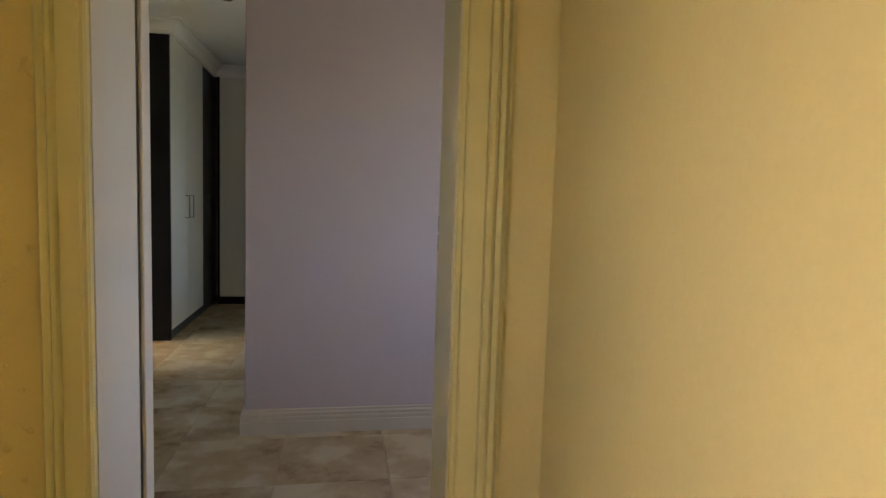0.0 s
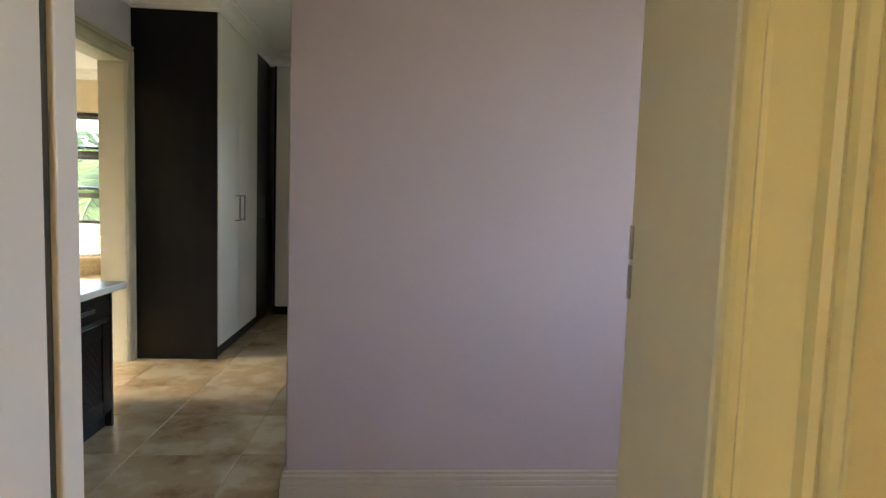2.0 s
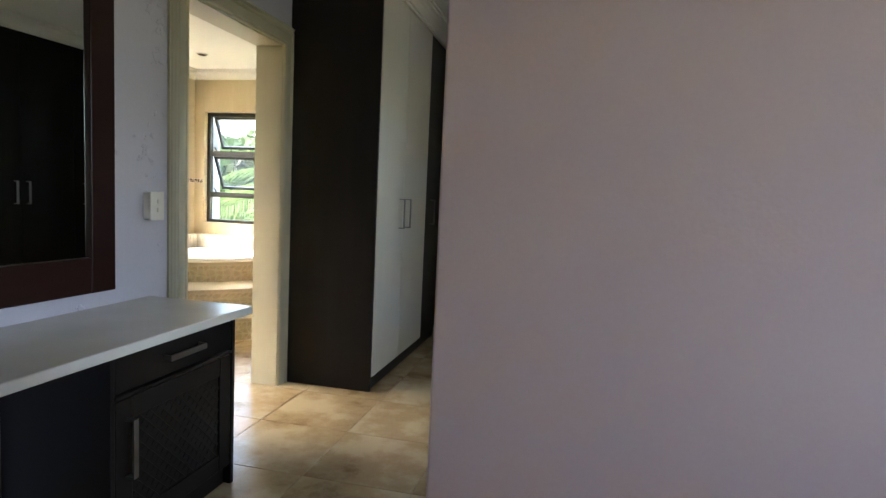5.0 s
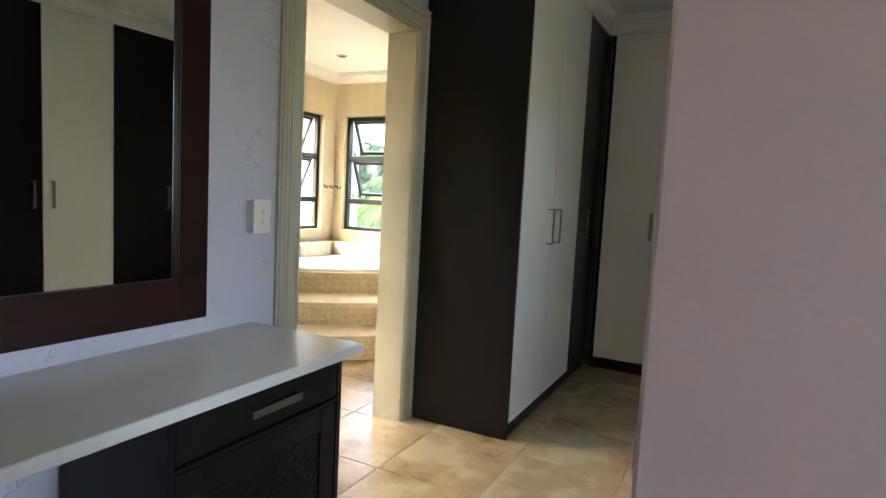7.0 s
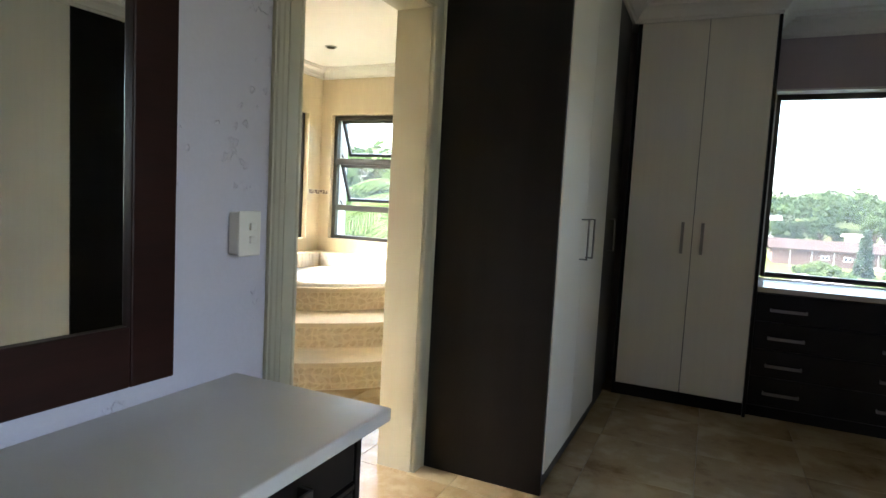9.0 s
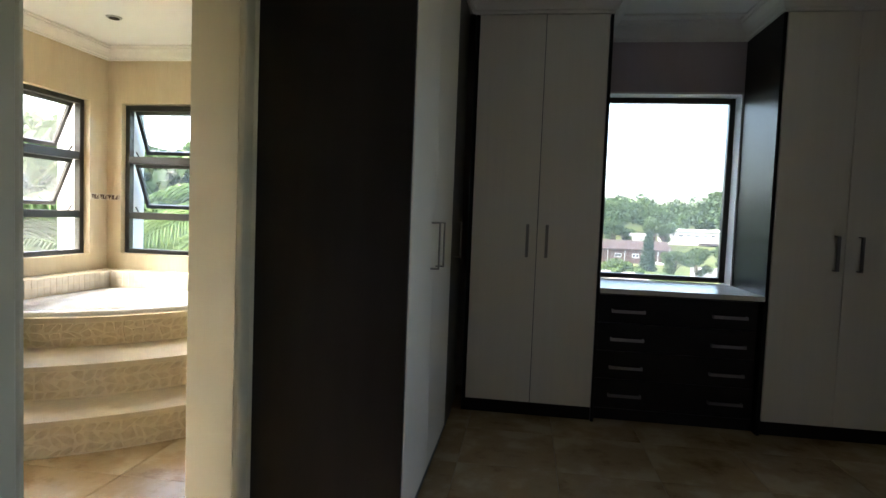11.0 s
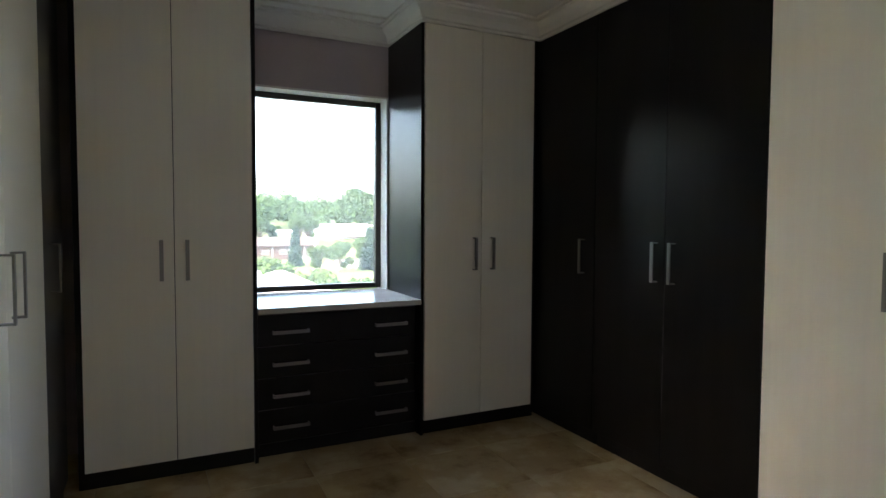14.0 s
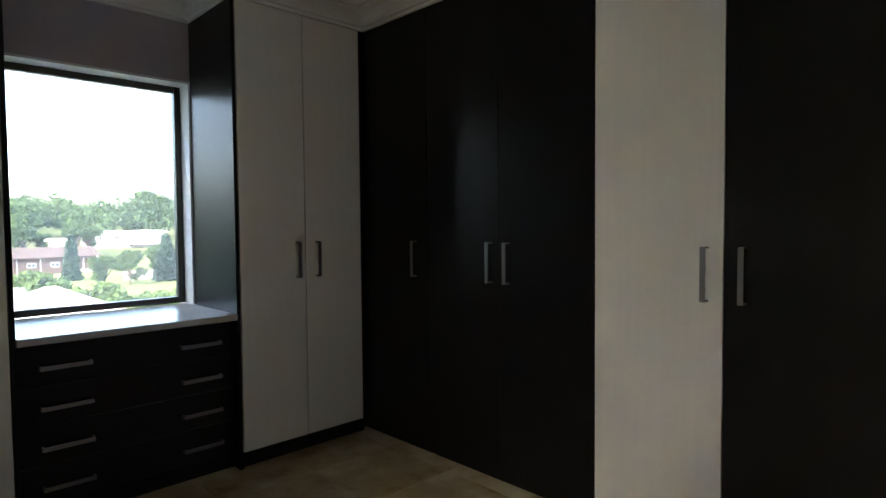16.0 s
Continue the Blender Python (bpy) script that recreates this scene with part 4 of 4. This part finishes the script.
def broadleaf(seed, height, label):
    rng = np.random.default_rng(seed)
    t = thing("tree", (0, 0, 0), label, "tree", "trees below the hill")
    vs, fs = [], []
    limb(vs, fs, (0, 0, 0), (0.1, 0, height * 0.45), height * 0.03, height * 0.02)
    blobs = []
    for i in range(15):
        a = rng.uniform(0, 2 * math.pi)
        rr = height * rng.uniform(0.12, 0.36)
        p = (rr * math.cos(a), rr * math.sin(a), height * rng.uniform(0.26, 0.88))
        limb(vs, fs, (0.1, 0, height * 0.24), p, height * 0.016, height * 0.005, 5)
        blobs.append((*p, height * rng.uniform(0.13, 0.2)))
    mesh_part("trunk", vs, fs, BARK, t)
    v2, f2 = leaf_cloud(rng, blobs, 4200, height * 0.024)
    mesh_part("crown", v2, f2, LEAF, t)
    return t


def conifer(seed, height, spread, label, tiers):
    rng = np.random.default_rng(seed)
    t = thing("conifer", (0, 0, 0), label, "tree", "")
    vs, fs = [], []
    limb(vs, fs, (0, 0, 0), (0, 0, height * 0.98), height * 0.025, 0.03)
    blobs = []
    for i in range(tiers):
        f = 0.1 + 0.86 * i / (tiers - 1)
        r = spread * (1 - f) ** 0.8 + 0.12
        n = 7
        for k in range(n):
            a = 2 * math.pi * (k + 0.5 * (i % 2)) / n + rng.uniform(-0.2, 0.2)
            p = (r * math.cos(a), r * math.sin(a), height * f - 0.08 * r)
            limb(vs, fs, (0, 0, height * f), p, 0.05, 0.02, 4)
            for q in (0.4, 0.75, 1.0):
                blobs.append((p[0] * q, p[1] * q, height * f - 0.08 * r * q, 0.16 + 0.15 * spread * (1 - f) * 0.6))
    mesh_part("trunk", vs, fs, BARK, t)
    v2, f2 = leaf_cloud(rng, blobs, 3200, 0.14)
    mesh_part("crown", v2, f2, LEAF_DARK, t)
    return t


def palm(seed, height, frond, label):
    rng = np.random.default_rng(seed)
    t = thing("palm_tree", (0, 0, 0), label, "palm tree", "palms outside the bathroom")
    vs, fs = [], []
    for i in range(10):
        limb(vs, fs, (0.02 * i, 0, height * i / 10), (0.02 * (i + 1), 0, height * (i + 1) / 10), 0.13 - 0.005 * i, 0.115 - 0.005 * i, 10)
    mesh_part("trunk", vs, fs, BARK, t)
    top = np.array((0.2, 0, height))
    for k in range(20):
        a = 2.4 * k + rng.uniform(-0.2, 0.2)
        lift = rng.uniform(0.1, 1.25)
        ln = frond * rng.uniform(0.8, 1.1)
        vs, fs = [], []
        pts = []
        n = 16
        for i in range(n + 1):
            s = i / n
            reach = ln * (s * math.cos(lift) + 0.25 * s * s)
            rise = ln * (s * math.sin(lift) - 0.75 * s * s)
            pts.append(top + np.array((math.cos(a) * reach, math.sin(a) * reach, rise)))
        for p, q in zip(pts, pts[1:]):
            limb(vs, fs, p, q, 0.016, 0.013, 4)
        side = np.array((-math.sin(a), math.cos(a), 0))
        for i in range(2, n + 1):
            for j in range(3):
                f = (j / 3)
                p = pts[i - 1] * (1 - f) + pts[i] * f
                d = pts[i] - pts[i - 1]
                d = d / np.linalg.norm(d)
                w = ln * 0.26 * math.sin(math.pi * (0.12 + 0.85 * (i + f) / (n + 1)))
                for s in (-1, 1):
                    tip = p + side * s * w + d * w * 0.6 - np.array((0, 0, w * rng.uniform(0.25, 0.6)))
                    e = d * 0.022
                    m = (p + tip) / 2 + np.array((0, 0, 0.02))
                    k0 = len(vs)
                    vs += [tuple(p - e * 0.4), tuple(p + e * 0.4), tuple(m + e), tuple(tip), tuple(m - e)]
                    fs.append((k0, k0 + 1, k0 + 2, k0 + 3, k0 + 4))
        mesh_part("frond", vs, fs, LEAF_PALM, t)
    return t


def plant():
    rnd = random.Random(11)
    # palms by the bathroom
    p1 = palm(1, 4.3, 2.3, "green feather palm close outside the bathroom windows")
    spots = [(-4.9, 11.6, 0), (-7.2, 9.4, 0), (-3.3, 12.4, 1), (-8.2, 11.4, 0), (-5.8, 14.2, 0), (-8.0, 7.4, 0)]
    for i, (x, y, k) in enumerate(spots):
        m = pose(x, y, ground_z(x, y) - 0.1 - 0.35 * (i % 2), 0, 0, 70 * i)
        if i == 0:
            p1.matrix_basis = m
        else:
            copy_thing(p1, m)
    # broadleaf trees between the houses
    kinds = [broadleaf(21, 7.5, "leafy green broadleaf tree on the slope"), broadleaf(22, 6.0, "rounded green garden tree on the slope")]
    first = {0: True, 1: True}
    places = [(15.4, 60, 0.46), (13.9, 62, 0.5), (46, 150, 1.5), (43, 152, 1.35), (49.5, 152, 1.3), (52, 148, 1.4), (58, 150, 1.5), (40.5, 146, 1.0), (62, 156, 1.7), (22.5, 74, 0.6), (24.5, 78, 0.5), (2.6, 62, 0.42),
              (1.6, 58, 0.4), (0.6, 64, 0.5), (-3, 66, 0.6), (5.2, 104, 0.75), (8.6, 106, 0.65), (12.0, 108, 0.8), (15.0, 110, 0.7), (17.2, 112, 0.6), (21.5, 108, 0.75), (24.0, 112, 0.8), (-6, 90, 0.9), (-14, 80, 0.9),
              (-22, 90, 1.0), (-4, 40, 0.8), (-9, 30, 0.9), (-14, 24, 1.4), (-10, 19, 1.2), (-5, 21, 1.25), (-8, 24, 1.4), (-2.5, 22, 1.2), (-13, 16, 1.1), (-11.5, 12.5, 0.85), (-6.6, 18, 1.05), (-9, 15, 0.9)]
    for i, (x, y, s) in enumerate(places):
        k = i % 2
        m = pose(x, y, ground_z(x, y) - 0.2, 0, 0, 47 * i) @ Matrix.Diagonal((s, s, s, 1))
        if first[k]:
            kinds[k].matrix_basis, first[k] = m, False
        else:
            c = copy_thing(kinds[k], pose(x, y, ground_z(x, y) - 0.2, 0, 0, 47 * i))
            c.scale = (s, s, s)
    c1 = conifer(31, 4.9, 0.72, "slim dark cypress-like conifer beside the brick house", 16)
    c1.location = (13.05, 70, ground_z(13.05, 70) - 0.3)
    c2 = conifer(32, 4.7, 1.15, "tall tiered araucaria conifer on the slope", 17)
    c2.location = (19.2, 62, ground_z(19.2, 62) - 0.2)
    # the wooded hill
    rng = np.random.default_rng(41)
    blobs = []
    for i in range(330):
        y = rng.uniform(128, 300)
        x = rng.uniform(-0.55, 0.62) * y
        h = rng.uniform(5.5, 9.5) + (2.0 if rng.random() < 0.1 else 0)
        gz = ground_z(x, y)
        for k in range(9):
            blobs.append((x + rng.normal() * h * 0.34, y + rng.normal() * h * 0.3, gz + h * rng.uniform(0.3, 0.86), h * rng.uniform(0.13, 0.27)))
    v, f = leaf_cloud(rng, blobs, 140000, 0.38)
    woods = mesh_part("hillside_woods", v, f, LEAF)
    tagged(woods, "dense green woods covering the far hillside", "woods", kind="stuff")
    # hedge and bushes under the brick house
    blobs = []
    for cx, cy, w, top, n in ((6.3, 45, 1.7, -1.0, 26), (8.2, 38, 1.7, -1.45, 30), (11.0, 40, 1.6, -2.2, 22), (13.5, 44, 1.4, -2.6, 14)):
        for i in range(n):
            u = rng.normal() * 0.45
            k = rng.uniform(0.35, 0.62)
            blobs.append((cx + u * w, cy + rng.normal() * 0.7, top - k - rng.uniform(0, 1) * (0.5 + 1.3 * abs(u)), k))
    v, f = leaf_cloud(rng, blobs, 14000, 0.11)
    tagged(mesh_part("bushes", v, f, LEAF_BUSH), "bright green bushes on the slope below the houses", "bushes", kind="stuff")


def house(name, label, x0, x1, y, depth, base, eave, ridge, wall_mat, roof_mat, windows, win_w, win_h, win_z, group=""):
    h = thing(name, ((x0 + x1) / 2, y, base), label, "house", group)
    part("wall", boxes((x0, x1, y, y + depth, base - 2, eave)), wall_mat, h)
    bm = bmesh.new()
    e = 0.5
    a = [bm.verts.new(p) for p in ((x0 - e, y - e, eave), (x1 + e, y - e, eave), (x1 + e, y + depth + e, eave), (x0 - e, y + depth + e, eave), (x0 - e, y + depth / 2, ridge), (x1 + e, y + depth / 2, ridge))]
    b = [bm.verts.new(v.co + Vector((0, 0, 0.18))) for v in a]
    for q in ((0, 1, 5, 4), (2, 3, 4, 5), (0, 4, 3), (1, 2, 5)):
        bm.faces.new([b[i] for i in q])
        bm.faces.new([a[i] for i in q][::-1])
    for i, j in ((0, 1), (1, 2), (2, 3), (3, 0)):
        bm.faces.new((a[i], a[j], b[j], b[i]))
    part("roof", bm, roof_mat, h)
    if isinstance(windows, int):
        windows = [x0 + (x1 - x0) * (i + 0.5) / windows for i in range(windows)]
    for cx in windows:
        w = part("window", boxes((cx - win_w / 2, cx + win_w / 2, y - 0.06, y + 0.02, win_z, win_z + win_h)), WHITE_FAR, h)
        for s in (-1, 1):
            part("pane", boxes((cx + s * win_w * 0.23 - win_w * 0.17, cx + s * win_w * 0.23 + win_w * 0.17, y - 0.075, y - 0.061, win_z + 0.12, win_z + win_h - 0.12)), PANE_FAR, w)
    return h


plant()
brick_house = house("brick_house", "long red-brown brick house with a low tiled roof", 7.0, 19.9, 90, 7, -4.8, -2.45, -1.3, BRICK_FAR, ROOF_FAR, [12.9, 15.35], 0.95, 0.6, -3.55)
for px in (9.0, 11.4, 13.8, 16.2, 18.4):
    part("pier", boxes((px, px + 0.08, 89.9, 90.05, -4.8, -2.46)), WHITE_FAR, brick_house, "white painted pier")
part("gable_trim", boxes((19.85, 20.0, 89.35, 89.5, -2.5, -2.2)), WHITE_FAR, brick_house, "white gable trim")
part("plinth_band", boxes((17.4, 19.8, 89.6, 90.02, -4.4, -4.0)), WHITE_FAR, brick_house, "white painted band")
big = house("white_house", "white rendered flat-roofed house with a long shaded terrace", 26.3, 38.0, 118, 9, -4.0, 0.35, 0.6, WHITE_FAR, WHITE_FAR, 8, 0.9, 0.55, -0.75)
# Dark bar put in for the shade band across the terrace.
part("terrace_shade_strip", boxes((31.8, 38.6, 116.2, 117.99, -2.05, -1.75)), ROOF_FAR, big, "dark bar drawn for the band of terrace shade")
house("white_house", "white rendered house with a pale roof among trees on the hillside", 4.8, 10.2, 120, 6, -3.5, 1.0, 1.9, WHITE_FAR, ROOF_CREAM, 5, 0.6, 0.45, 0.15)
house("white_house", "small pale house behind the long brick house", 17.9, 19.6, 105, 3, -4.0, -0.75, -0.4, WHITE_FAR, WHITE_FAR, 1, 0.7, 0.4, -1.4)
structure(part("wall_garden", boxes((16.6, 20.0, 66, 66.2, -4.6, -2.95)), WHITE_FAR), "low white garden wall on the lawn")


def near_house():
    h = thing("pale_house", (4.2, 26, -8), "near house with a cream painted hipped roof", "house")
    part("wall", boxes((0.8, 6.2, 23.0, 28.6, -9, -1.95)), WHITE_FAR, h)
    bm = bmesh.new()
    e = [bm.verts.new(p) for p in ((0.3, 22.5, -2.0), (6.7, 22.5, -2.0), (6.7, 29.1, -2.0), (0.3, 29.1, -2.0))]
    a, b = bm.verts.new((3.3, 25.8, -0.56)), bm.verts.new((3.6, 25.8, -0.56))
    for q in ((e[0], e[1], b, a), (e[1], e[2], b), (e[2], e[3], a, b), (e[3], e[0], a), (e[3], e[2], e[1], e[0])):
        bm.faces.new(q)
    roof = part("roof", bm, ROOF_CREAM, h, "cream painted roof")
    bm = bmesh.new()
    disc(bm, (2.4, 24.4), 0.17, -1.4, -0.66, r1=0.17)
    disc(bm, (2.4, 24.4), 0.26, -0.66, -0.44, r1=0.16)
    part("vent_cowl", bm, WHITE_FAR, roof, "white round roof vent")


near_house()

# ---- floor, tile by tile ----
T = 0.485


def floor():
    f = structure(part("floor", boxes((-4.2, 2.5, -1.9, 7.66, -0.2, -0.0035)), GROUT), "clouded beige stone-look floor tiles with thin grout joints")
    bm = bmesh.new()
    box(bm, -T / 2 + 0.0015, T / 2 - 0.0015, -T / 2 + 0.0015, T / 2 - 0.0015, -0.012, 0, bevel=0.0016, seg=1)
    mesh = bpy.data.meshes.new("tile")
    bm.to_mesh(mesh)
    bm.free()
    mesh.materials.append(TILE)
    for i in range(-7, 7):
        for j in range(-12, 9):
            x, y = -0.755 + T * (i + 0.5), 3.695 + T * (j + 0.5)
            bath = -4.0 < x < -1.4 and y > 2.9
            dress = -1.5 < x < 2.4 and y > 1.55
            hall = -0.7 < x < 1.2 and y <= 1.75
            if (bath or dress or hall) and not (x > 2.0 and y > 3.6) and y < 7.6:
                t = new("tile", mesh)
                t.parent = f
                t.location = Vector((x, y, 0)) - PLACE[f]


floor()
